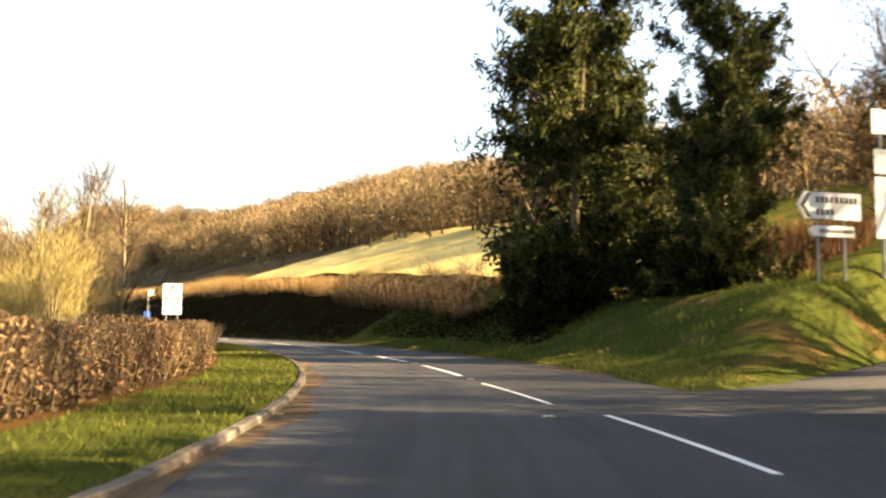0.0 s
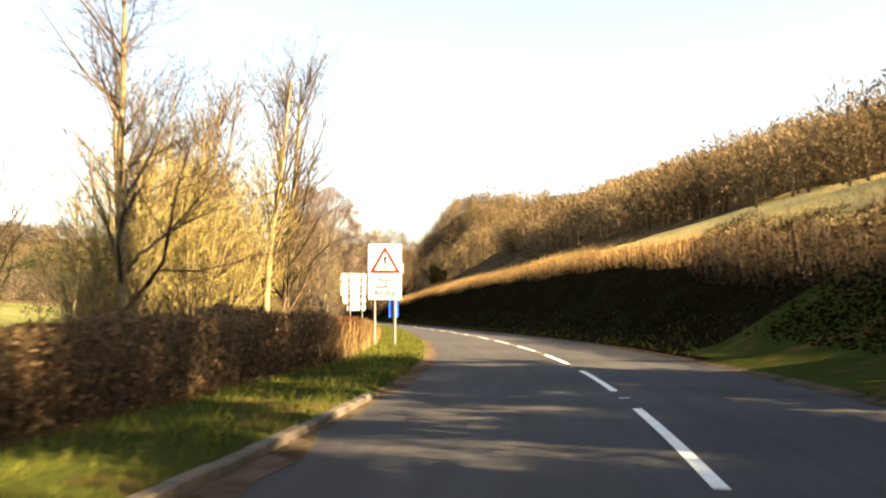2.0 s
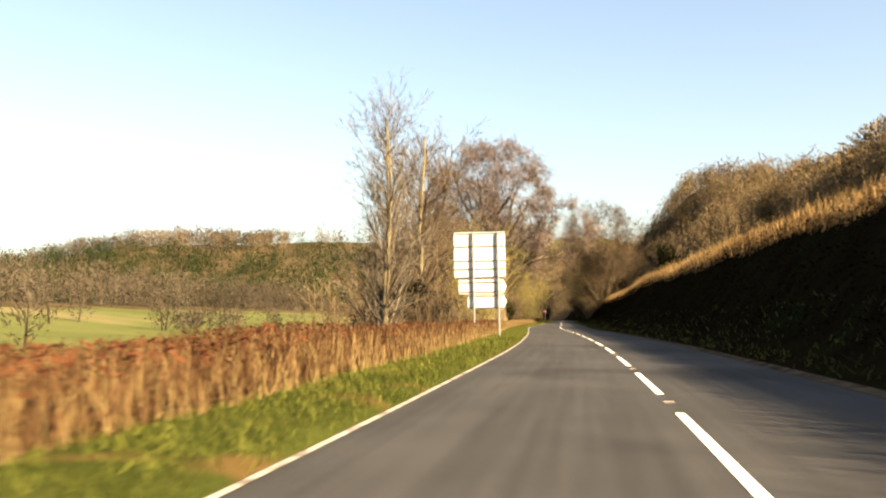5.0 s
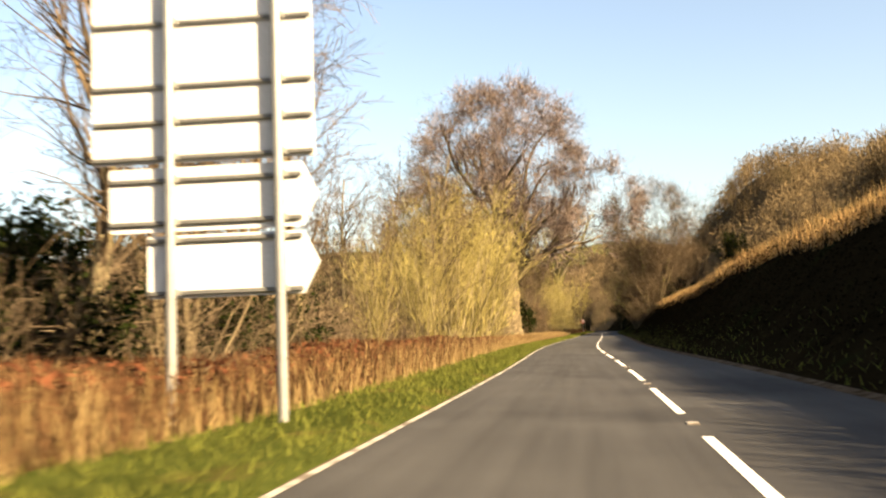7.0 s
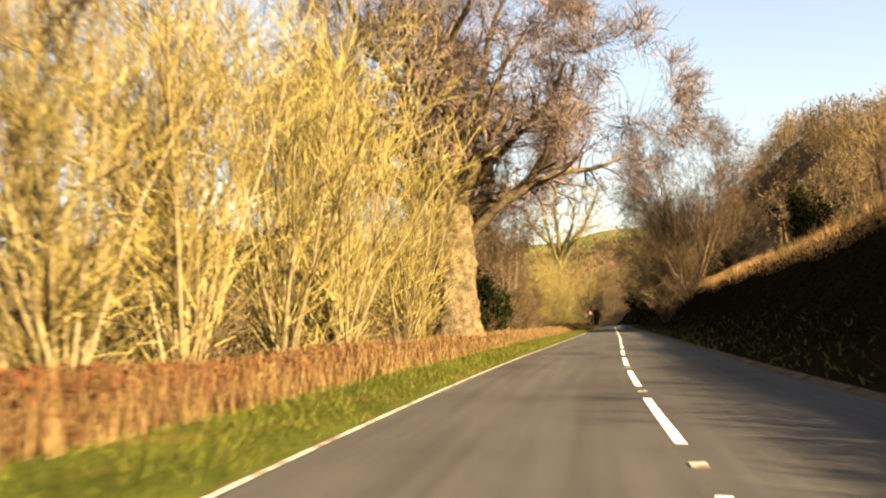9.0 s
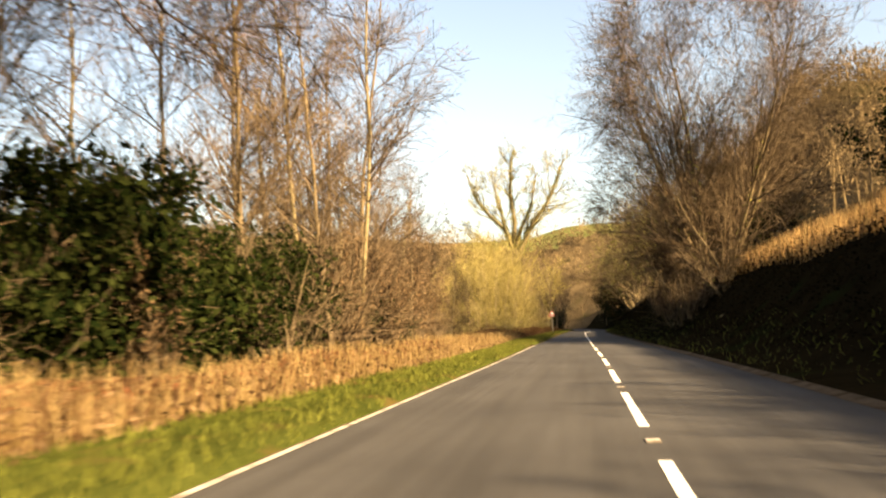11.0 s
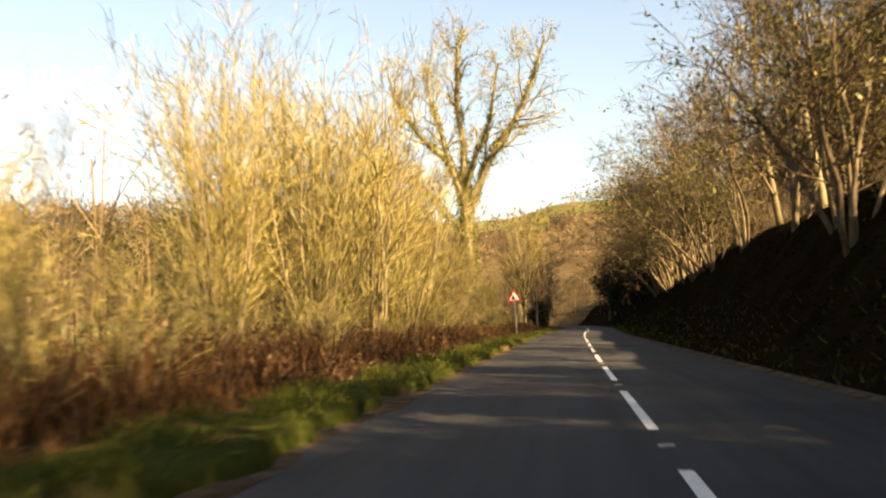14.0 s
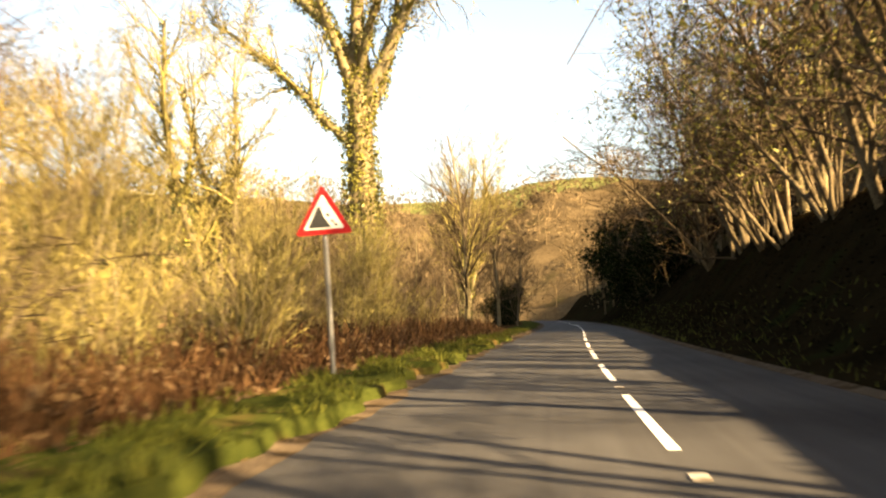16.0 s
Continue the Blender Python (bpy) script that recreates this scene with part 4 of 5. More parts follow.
plant(ash[1], 44, 11.2, 60, 0.95, "bare tree leaning out beside the evergreens")

# bank trees to the right
for s, u, k, turn, z in [(318, 11, 0, 60, 1.4), (326, 11.8, 2, 200, 1.35), (305, 8.6, 1, 130, 0.75)]:
    plant(thorn[k], s, u, turn, z)
for s, u, k, t, z in [(374, 10.5, 2, 30, 1.15), (386, 11, 1, 60, 1.25), (399, 10.5, 0, 200, 1.3), (406, 9, 1, 250, 1.2), (414, 10, 2, 300, 1.25), (422, 8.5, 0, 20, 1.2), (431, 10, 1, 80, 1.3)]:
    plant(ash[k], s, u + 1.5, t, z, "tall bare tree with sunlit trunk on the bank")
fan.matrix_basis = stand(311.5, 9.0, 20)
fan.scale = (1.1, 1.1, 1.12)
first(thorn[0], 448, 13, 0, 1.2)
first(thorn[1], 314, 6.8, 90, 0.7)
first(thorn[2], 320, 7.6, 180, 1.5)
plant(thorn[0], 325.5, 8.0, 300, 1.45, "", 5)
for s, u, k, t, z in [(398, 7.6, 1, 250, 1.5), (407, 7.4, 0, 70, 1.5), (418, 7.3, 1, 170, 1.5), (429, 7.0, 0, 20, 1.5)]:
    plant(thin_tree[k], s, u + 2.0, t, z, "bare tree arching over the road", 17)
for i, s in enumerate(np.concatenate([np.arange(335, 345, 8.0), np.arange(350, 400, 10.5), np.arange(404, 520, 7.0)])):
    plant(thorn[i % 3] if s < 330 or s > 470 else thin_tree[i % 2], s + rng.uniform(-1.5, 1.5), rng.uniform(7.4, 9.5) if s < 345 else rng.uniform(9.0, 11.2), rng.uniform(0, 360), rng.uniform(1.1, 1.5) if s < 372 else rng.uniform(1.0, 1.25))
for i, s in enumerate([358, 366, 376, 386, 425, 450, 470]):
    plant(thorn[(i + 1) % 3], s, rng.uniform(12.5, 18), rng.uniform(0, 360), rng.uniform(1.0, 1.4))
for s, u, z in [(304, 8.4, 1.3), (308, 6.9, 1.0), (312, 6.6, 1.1), (315, 7.4, 1.3), (318, 6.5, 1.2), (321, 8, 1.3), (326, 7.2, 1.2), (331, 7.8, 1.2), (339, 7.2, 0.9)]:
    plant(scrub[int(s) % 2], s, u, s * 53 % 360, z)
for s, u, k, t, z in [(335, 18.5, 1, 260, 1.3)]:
    plant(thorn[k], s, u, t, z)
for i in range(16):
    plant(scrub[i % 2], rng.uniform(350, 470), rng.uniform(13, 24), rng.uniform(0, 360), rng.uniform(0.8, 1.3))

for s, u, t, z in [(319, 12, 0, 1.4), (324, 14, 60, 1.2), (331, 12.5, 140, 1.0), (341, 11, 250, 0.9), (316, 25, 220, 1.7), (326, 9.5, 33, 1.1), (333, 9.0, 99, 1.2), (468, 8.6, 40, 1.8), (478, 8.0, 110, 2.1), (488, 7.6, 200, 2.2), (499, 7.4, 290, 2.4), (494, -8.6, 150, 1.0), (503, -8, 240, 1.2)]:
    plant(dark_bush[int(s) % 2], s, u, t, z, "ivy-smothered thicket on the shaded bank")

# the great trees
def trunk_mesh(rg, name, heights, radii, mat, sides=40, gnarl=0.075, knots=26, lean=0.0):
    """A fluted trunk with burrs and knots."""
    z = np.linspace(heights[0], heights[-1], 44)
    a = np.arange(sides) * 2 * math.pi / sides
    Z, A = np.meshgrid(z, a, indexing="ij")
    r = np.interp(Z, heights, radii)
    k = 1 + gnarl * (np.sin(3 * A + 0.5 * Z) + 0.7 * np.sin(5 * A - 0.8 * Z + 1) + 0.5 * np.sin(9 * A + 1.7 * Z)) + rg.normal(size=Z.shape) * gnarl * 0.35
    for _ in range(knots):
        a0, z0, w = rg.uniform(0, 2 * math.pi), rg.uniform(heights[1], heights[-1]), rg.uniform(0.18, 0.5)
        far = ((np.angle(np.exp(1j * (A - a0))) * r) ** 2 + (Z - z0) ** 2) / w ** 2
        k += rg.uniform(0.05, 0.16) * (np.exp(-far) - 0.8 * np.exp(-far * 9))
    x, y = r * k * np.cos(A) + lean * Z * Z, r * k * np.sin(A)
    v = np.stack([x, y, Z], -1).reshape(-1, 3)
    base = np.arange(len(z) - 1)[:, None] * sides
    i, j = np.arange(sides), (np.arange(sides) + 1) % sides
    return mesh_of(name, v, np.stack([base + i, base + j, base + sides + j, base + sides + i], -1).reshape(-1, 4), mat, True)


def great_tree(kind, seed, label, trunk, limbs, spec, bark, twig, twig_min, ivy=0, slim=1.0):
    """A trunk that parts into boughs, each with its branches and twigs; a bough: height, bearing, slope, length, radius."""
    rg = np.random.default_rng(seed)
    e = tagged(new(kind), label, "tree")
    part("trunk", trunk_mesh(rg, kind + "_trunk", *trunk, bark), e)
    rest, main = [], []
    for z, az, el, length, r in limbs:
        az, el, out = radians(az), radians(el), []
        d = np.array([math.cos(az) * math.cos(el), math.sin(az) * math.cos(el), math.sin(el)])
        grow(rg, out, np.array([d[0] * 0.35, d[1] * 0.35, z]), d, length, r, 0, spec)
        n = spec[0][0]
        part("bough", mesh_of(kind + "_bough", *chain(np.array(out[:n]), 10), bark, True), e)
        main += out[:n]
        rest += out[n:]
    o = np.array(rest)
    o[:, 6:] *= slim
    o[:, 6:] = np.maximum(o[:, 6:], twig_min)
    fine = o[:, 6] < 0.03
    part("crown", mesh_of(kind + "_crown", *join(tubes(o[o[:, 6] > 0.06], 6), tubes(o[~fine & (o[:, 6] <= 0.06)], 3), slivers(rg, o[fine])), twig), e)
    if ivy:
        w = np.array(main)
        w = w[w[:, 6] > 0.16]
        pick = w[rg.integers(0, len(w), ivy)]
        f, d = rg.uniform(size=(ivy, 1)), rg.normal(size=(ivy, 3))
        d /= np.linalg.norm(d, axis=1, keepdims=True)
        pos = pick[:, :3] * (1 - f) + pick[:, 3:6] * f + d * (pick[:, 6:7] * rg.uniform(0.9, 1.5, (ivy, 1)) + 0.18)
        part("ivy", mesh_of(kind + "_ivy", *leaves(rg, pos, 0.15), IVY), e, "yellow-green ivy")
    return e


def shell(rg, count, lobes, low=-0.45):
    """Points over the outside of a crown that is made of lobes, each a middle and its three radii."""
    got = []
    size = np.array([np.prod(r) ** (2 / 3) for _c, r in lobes])
    while len(got) < count:
        i = rg.choice(len(lobes), p=size / size.sum())
        d = rg.normal(size=3)
        d /= np.linalg.norm(d)
        if d[2] < low:
            continue
        c, r = np.array(lobes[i][0]), np.array(lobes[i][1])
        q = c + d * r * rg.uniform(0.72, 0.97)
        if all(j == i or np.sum(((q - np.array(k)) / np.array(w)) ** 2) > 0.8 for j, (k, w) in enumerate(lobes)):
            got.append((*q, *(d / r * r.min())))
    return np.array(got)


def clumps(rg, points, radius, n, thin):
    """Rounded tufts of fine twigs that spread outwards from the given points."""
    m = len(points)
    base = np.repeat(points[:, :3], n, 0)
    way = np.repeat(points[:, 3:], n, 0) * 0.9 + rg.normal(size=(m * n, 3)) * 0.75
    way /= np.linalg.norm(way, axis=1, keepdims=True)
    k = radius * rg.uniform(0.6, 1.1, (m * n, 1)) * np.repeat(rg.uniform(0.7, 1.25, (m, 1)), n, 0)
    a = base + way * k * rg.uniform(0.0, 0.25, (m * n, 1))
    mid = base + way * k * 0.6 + rg.normal(size=(m * n, 3)) * 0.14 * radius
    tip = base + way * k + rg.normal(size=(m * n, 3)) * 0.12 * radius
    one = np.full((m * n, 1), thin)
    fork = mid + (tip - mid) * 0.8 + rg.normal(size=(m * n, 3)) * 0.2 * radius
    return np.concatenate([np.concatenate([a, mid, one * 1.2, one], 1), np.concatenate([mid, tip, one, one * 0.7], 1), np.concatenate([mid, fork, one, one * 0.6], 1)])


def dome_limbs(seed, count, low, high, centre, radii):
    """Boughs that fill a dome."""
    rg = np.random.default_rng(seed)
    got = []
    for i in range(count):
        z, az, el = rg.uniform(low, high), i * 137.5 + rg.uniform(-15, 15), 14 + 64 * (i / (count - 1)) + rg.uniform(-8, 8)
        d = np.array([math.cos(radians(az)) * math.cos(radians(el)), math.sin(radians(az)) * math.cos(radians(el)), math.sin(radians(el))]) / radii
        p = (np.array([0, 0, z]) - centre) / radii
        a, b_, c_ = d @ d, 2 * p @ d, p @ p - 1
        got.append((z, az, el, 0.86 * (-b_ + math.sqrt(b_ * b_ - 4 * a * c_)) / (2 * a), rg.uniform(0.34, 0.5)))
    return got


OAK = [(10, 0.15, 0.035, 16, 0.42, 48, 0.3), (6, 0.22, 0.04, 8, 0.5, 48, 0.15), (4, 0.28, 0.0, 6, 0.55, 44, 0.1), (2, 0.28, 0.0, 0, 0, 0, 0)]
OAK_LOBES = [((-0.5, 0, 18.5), (10.2, 10.2, 11.0)), ((10.8, -1, 14.5), (4.6, 5.5, 4.8)), ((-9, 0, 13), (5, 6, 5)), ((2, 8, 13), (5, 5, 5))]
oak = great_tree("oak_tree", 93, "huge old bare oak with a massive gnarled trunk", ([-0.6, 0, 0.7, 2.2, 5, 8.5, 10.8], [2.3, 1.9, 1.5, 1.3, 1.2, 1.25, 0.7]),
                 dome_limbs(95, 18, 7.2, 10.6, np.array(OAK_LOBES[0][0]), np.array(OAK_LOBES[0][1])) + [(6.5, -4, 26, 12.5, 0.38), (8.2, 6, 36, 13.5, 0.4), (8.8, -12, 48, 12, 0.36), (6.8, 186, 24, 11, 0.4), (7.2, 72, 8, 13, 0.3), (8.4, 88, 24, 12, 0.32)], OAK, OAKBARK, OAKTWIG, 0.014, slim=0.85)
oak.matrix_basis = facing(252.3, -10.5)
oak.scale = (1.05, 1.05, 1.05)
rg = np.random.default_rng(96)
part("outer_twig_mass", mesh_of("oak_fine_twigs", *slivers(rg, clumps(rg, shell(rg, 290, OAK_LOBES), 2.1, 52, 0.013)), OAKTWIG), oak, "dense purplish-grey outer twigs")
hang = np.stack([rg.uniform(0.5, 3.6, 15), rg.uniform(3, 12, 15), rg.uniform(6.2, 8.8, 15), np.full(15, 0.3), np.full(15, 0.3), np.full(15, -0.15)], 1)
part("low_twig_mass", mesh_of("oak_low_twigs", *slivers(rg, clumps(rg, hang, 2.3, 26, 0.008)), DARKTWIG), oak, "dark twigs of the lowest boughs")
rg = np.random.default_rng(94)
part("growth", mesh_of("oak_growth", *ivy_on(rg, 5.5, 1.3, 700, 0.06), BRONZE), oak, "epicormic twigs and dead leaves on the trunk")

rg = np.random.default_rng(100)
part("outer_twig_mass", mesh_of("fan_fine_twigs", *slivers(rg, clumps(rg, shell(rg, 150, [((0, 0, 13), (7.6, 7.6, 7.5)), ((-2, 2, 7.5), (6.5, 6, 5))]), 2.4, 34, 0.009)), TWIG), fan, "dense fine outer twigs")

# tall ivy-clad tree past the warning sign
ivy_tree = great_tree("ivy_clad_tree", 97, "tall tree with forked limbs clad in sunlit ivy", ([-0.5, 0, 1, 5, 12, 17, 19], [1.5, 1.2, 0.95, 0.85, 0.75, 0.75, 0.4]),
                      [(15.2, -4, 40, 20, 0.46), (17, 178, 60, 17, 0.44), (17.8, 100, 84, 17, 0.5), (15.5, 215, 52, 15, 0.36), (12, 190, 42, 13, 0.3), (13.5, 30, 48, 12, 0.28), (16.5, 300, 62, 15, 0.32)],
                      [(9, 0.12, 0.075, 15, 0.36, 44, 0.3), (6, 0.2, 0.05, 10, 0.5, 42, 0.15), (4, 0.24, 0.02, 7, 0.5, 40, 0.1), (2, 0.25, 0, 0, 0, 0, 0)], PALEBARK, GOLD, 0.016, 9000, 0.8)
ivy_tree.matrix_basis = facing(445, -14.8)
ivy_tree.scale = (1.1, 1.1, 1.16)
rg = np.random.default_rng(98)
part("trunk_ivy", mesh_of("trunk_ivy", *ivy_on(rg, 17, 1.25, 6500, 0.15), IVY), ivy_tree, "ivy wrapped round the trunk")
twin = make_tree("twin_stemmed_tree", tree_meshes(131, "twin", [(9, 0.07, 0.03, 20, 0.34, 42, 0.3), (5, 0.13, 0.06, 10, 0.5, 38, 0.12), (3, 0.18, 0.05, 7, 0.5, 36, 0.1), (1, 0.2, 0.02, 0, 0, 0, 0)], 19, 0.34, 3, 0.16, bark=PALEBARK, twig=GOLD, ivy=(0.08, 5000), twig_min=0.011), "twin-stemmed bare tree with ivy on its lower trunks", "tree")
first(twin, 425, -17.5, 40, 1.0)
plant(twin, 459, -9.5, 200, 0.85)

# ---- low growth ----
def scatter(rng, n, s0, s1, u0, u1, power=1.0):
    s = rng.uniform(s0, s1, n)
    u = u0 + (u1 - u0) * rng.uniform(size=n) ** power
    x, y = xy(s, u)
    return s, u, np.stack([x, y, ground_z(s, u) - 0.02], 1)


def stuff(name, v, f, mat, label, category):
    return tagged(part(name, mesh_of(name, v, f, mat)), label, category, kind="stuff")


rg = np.random.default_rng(7)
s, u, p = scatter(rg, 64000, -12, 330, EDGE_L - 0.06, -6.2)
ragged = rg.uniform(size=len(s)) < 0.9
hgt = rg.uniform(0.04, 0.12, len(s)) * (1 + 0.4 * (s > 40))
stuff("grass", *blades(rg, p[ragged], hgt[ragged], 0.010, 0.5), GRASS, "short green grass on the verge", "grass")
s = rg.uniform(304, 428, 26000)
f = rg.uniform(0, 1.01, len(s)) ** 0.7
x, y = xy(s, turf_u(s, f))
tuft = smooth(-0.2, 0.6, np.sin(s * 1.9 + f * 5) * np.sin(s * 0.8 - f * 3) + rg.normal(size=len(s)) * 0.2)
keep = tuft > 0.15
stuff("grass", *blades(rg, np.stack([x, y, turf_z(s, f) - 0.02], 1)[keep], (rg.uniform(0.05, 0.17, len(s)) * (0.5 + tuft))[keep], 0.014, 0.6), GRASS, "tufts of green grass on the ragged verge", "grass")
s, u, p = scatter(rg, 3000, 428, 460, EDGE_L - 0.25, -5.8)
stuff("grass", *blades(rg, p, rg.uniform(0.05, 0.2, len(s)), 0.014, 0.6), GRASS, "patchy grass among fallen leaves on the verge", "grass")
s, u, p = scatter(rg, 30000, 14, 46, EDGE_R + 0.15, 16)
off = s > mouth(u) + 0.3
rise = smooth(-0.3, 3.4, s - mouth(u))
p[:, 2] = ground_z(s, u) * rise + side_z(u) * (1 - rise) - 0.02
stuff("grass", *blades(rg, p[off], rg.uniform(0.05, 0.17, off.sum()) * (1 + 1.2 * smooth(0.35, 0.8, np.sin(s[off] * 1.7) * np.sin(u[off] * 2.3 + s[off]))), 0.02, 0.6), GRASS, "tufted grass on the junction bank", "grass")
s, u, p = scatter(rg, 7000, 60, 500, EDGE_R + 0.2, 7.0)
stuff("grass", *blades(rg, p, rg.uniform(0.06, 0.25, len(s)), 0.018, 0.6), GRASS, "sparse shaded grass at the foot of the bank", "grass")

# dead bracken and dry grass left of the verge
s, u, p = scatter(rg, 76000, 56, 330, -6.1, -11.5, 1.3)
tall = np.interp(s, [56, 80, 110, 180, 230, 300, 330], [0.8, 0.75, 0.85, 0.85, 0.55, 0.5, 0.5]) * np.clip((-u - 5.6) / 1.2, 0.25, 1)
stuff("dead_bracken", *blades(rg, p, tall * rg.uniform(0.5, 1.25, len(s)), 0.015, 0.24), DEAD, "rust-brown dead bracken along the verge", "bracken")
s, u, p = scatter(rg, 34000, 56, 330, -5.9, -9.5, 1.5)
stuff("dry_grass", *blades(rg, p, rg.uniform(0.3, 0.95, len(s)) * np.clip((-u - 5.3) / 1.2, 0.3, 1), 0.009, 0.16), STRAW, "pale dry grass stalks among the bracken", "dry grass")
s, u, p = scatter(rg, 42000, 56, 330, -6.8, -11.5)
p[:, 2] += np.interp(s, [56, 80, 110, 180, 230, 300, 330], [0.8, 0.75, 0.85, 0.85, 0.55, 0.5, 0.5]) * np.clip((-u - 5.6) / 1.6, 0.4, 1) * rg.uniform(0.62, 1.12, len(s))
stuff("bracken_fronds", *leaves(rg, p, 0.1, 0.2, 0.3), FROND, "curled maroon-brown bracken fronds", "bracken")
s, u, p = scatter(rg, 15000, 236, 330, -5.8, -10)
p[:, 2] += rg.uniform(0, 0.62, len(s)) * np.clip((-u - 5.2) / 1.5, 0.1, 1)
stuff("bramble_leaves", *leaves(rg, p, 0.075), BRONZE, "brown bramble leaves tangled in the bracken", "brambles")
s, u, p = scatter(rg, 26000, 150, 330, -10.5, -17)
ok = (s < 172) | (s > 194)
p[:, 2] += (rg.uniform(0, 1, len(s)) ** 0.8) * 2.4 * smooth(10.2, 12, -u)
stuff("undergrowth_leaves", *leaves(rg, p[ok], 0.085), BRONZE, "dense brown undergrowth behind the bracken", "undergrowth")
s, u, p = scatter(rg, 26000, 326, 450, -5.4, -12, 1.2)
stuff("dead_bracken", *blades(rg, p, rg.uniform(0.3, 1.2, len(s)) * np.clip((-u - 5.0) / 2, 0.2, 1), 0.02, 0.4), DEAD, "brown tangled undergrowth below the coppice", "undergrowth")
s, u, p = scatter(rg, 14000, 340, 450, -5.2, -12, 1.0)
p[:, 2] += rg.uniform(0, 1, len(s)) * np.clip((-u - 4.8) / 3, 0.05, 1.6)
stuff("undergrowth_leaves", *leaves(rg, p, 0.10), BRONZE, "dry brown leaves on the undergrowth", "undergrowth")
s, u, p = scatter(rg, 12000, 300, 450, EDGE_L + 0.1, -6.2, 0.9)
p[:, 2] = np.where(u > EDGE_L, road_z(s, u), ground_z(s, u)) + 0.03
stuff("fallen_leaves", *leaves(rg, p, 0.05, 0.7), BRONZE, "fallen brown leaves along the road edge", "leaves")

s, u, p = scatter(rg, 9000, 24, 60, 14.5, 26)
ok = s > mouth(u) + 5
stuff("dead_bracken", *blades(rg, p[ok], rg.uniform(0.5, 1.6, ok.sum()), 0.03, 0.25), DEAD, "tan dead bracken behind the junction signs", "bracken")

# right bank: brambles coloured for shade, bracken along the crest
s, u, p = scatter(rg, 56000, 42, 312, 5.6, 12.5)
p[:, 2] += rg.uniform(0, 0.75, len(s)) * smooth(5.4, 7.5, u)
stuff("brambles", *leaves(rg, p, 0.075), SHADE_BRAMBLE, "dark brambles and dead stems on the shaded bank", "brambles")
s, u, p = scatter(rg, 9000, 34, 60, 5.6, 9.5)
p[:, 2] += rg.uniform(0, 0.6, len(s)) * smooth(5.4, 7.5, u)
stuff("brambles", *leaves(rg, p, 0.08), SHADE_BRAMBLE, "dark brambles below the evergreens", "brambles")
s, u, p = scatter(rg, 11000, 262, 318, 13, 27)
stuff("dead_bracken", *blades(rg, p, rg.uniform(0.5, 1.2, len(s)), 0.03, 0.22), SUN_BRACKEN, "golden dead bracken on the open slope above the bank", "bracken")
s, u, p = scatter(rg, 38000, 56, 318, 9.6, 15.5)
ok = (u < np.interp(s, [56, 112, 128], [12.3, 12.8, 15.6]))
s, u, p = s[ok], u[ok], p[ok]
stuff("dead_bracken", *blades(rg, p, rg.uniform(0.5, 1.25, len(s)) * np.interp(s, [56, 68, 78, 92, 120, 312], [0.4, 0.6, 1.3, 0.9, 0.85, 0.95]), 0.024, 0.22), SUN_BRACKEN, "golden dead bracken along the crest of the bank", "bracken")
s, u, p = scatter(rg, 15000, 60, 312, 9.8, 16)
ok = (u < np.interp(s, [56, 112, 128], [12.3, 12.8, 16]))
s, u, p = s[ok], u[ok], p[ok]
stuff("dry_grass", *blades(rg, p, rg.uniform(0.6, 1.5, len(s)), 0.014, 0.2), STRAW, "pale dry stalks on the crest of the bank", "dry grass")
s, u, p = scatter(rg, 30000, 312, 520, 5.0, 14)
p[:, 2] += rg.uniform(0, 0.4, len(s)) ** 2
stuff("fallen_leaves", *leaves(rg, p, 0.10, 0.4), SHADE_BRAMBLE, "dead leaves and ivy covering the wooded bank", "leaves")


def hedge(s0, s1, u, width, height, n, seed, mat, label):
    """A clipped hedge: a twiggy mass of dry leaves with stems inside."""
    rg = np.random.default_rng(seed)
    s, k = rg.uniform(s0, s1, n), rg.uniform(-1, 1, n)
    hh = height * (0.92 + 0.08 * np.sin(s * 0.9) + 0.05 * np.sin(s * 2.3))
    z = rg.uniform(0.0, 1.0, n) ** 0.7
    edge = rg.uniform(size=n) < 0.72
    k = np.where(edge & (rg.uniform(size=n) < 0.6), np.sign(k) * rg.uniform(0.82, 1.06, n), k)
    z = np.where(edge & (np.abs(k) < 0.8), rg.uniform(0.92, 1.06, n), z)
    uu = u + k * width / 2 * (1 - 0.25 * z)
    x, y = xy(s, uu)
    pos = np.stack([x, y, ground_z(s, uu) + z * hh], 1)
    m = n // 5
    si, ui = rg.uniform(s0, s1, m), u + rg.uniform(-0.5, 0.5, m) * width * 0.8
    x, y = xy(si, ui)
    foot = np.stack([x, y, ground_z(si, ui) - 0.05], 1)
    h = tagged(new("hedge"), label, "hedge")
    part("foliage", mesh_of("hedge_foliage", *leaves(rg, pos, 0.05), mat), h)
    part("stem_tangle", mesh_of("hedge_stems", *blades(rg, foot, height * rg.uniform(0.7, 1.12, m), 0.010, 0.25), TWIG), h)
    return h


hedge(-14, 45, -7.1, 1.5, 1.15, 52000, 21, BRONZE, "clipped beech hedge keeping its dry brown leaves")
hedge(45.4, 60, -7.0, 1.5, 1.25, 14000, 22, BRONZE, "end of the clipped brown hedge by the verge")
hedge(48, 76, 9.4, 2.2, 2.0, 15000, 23, SHADE_BRAMBLE, "dark overgrown hedge on the bank below the field")

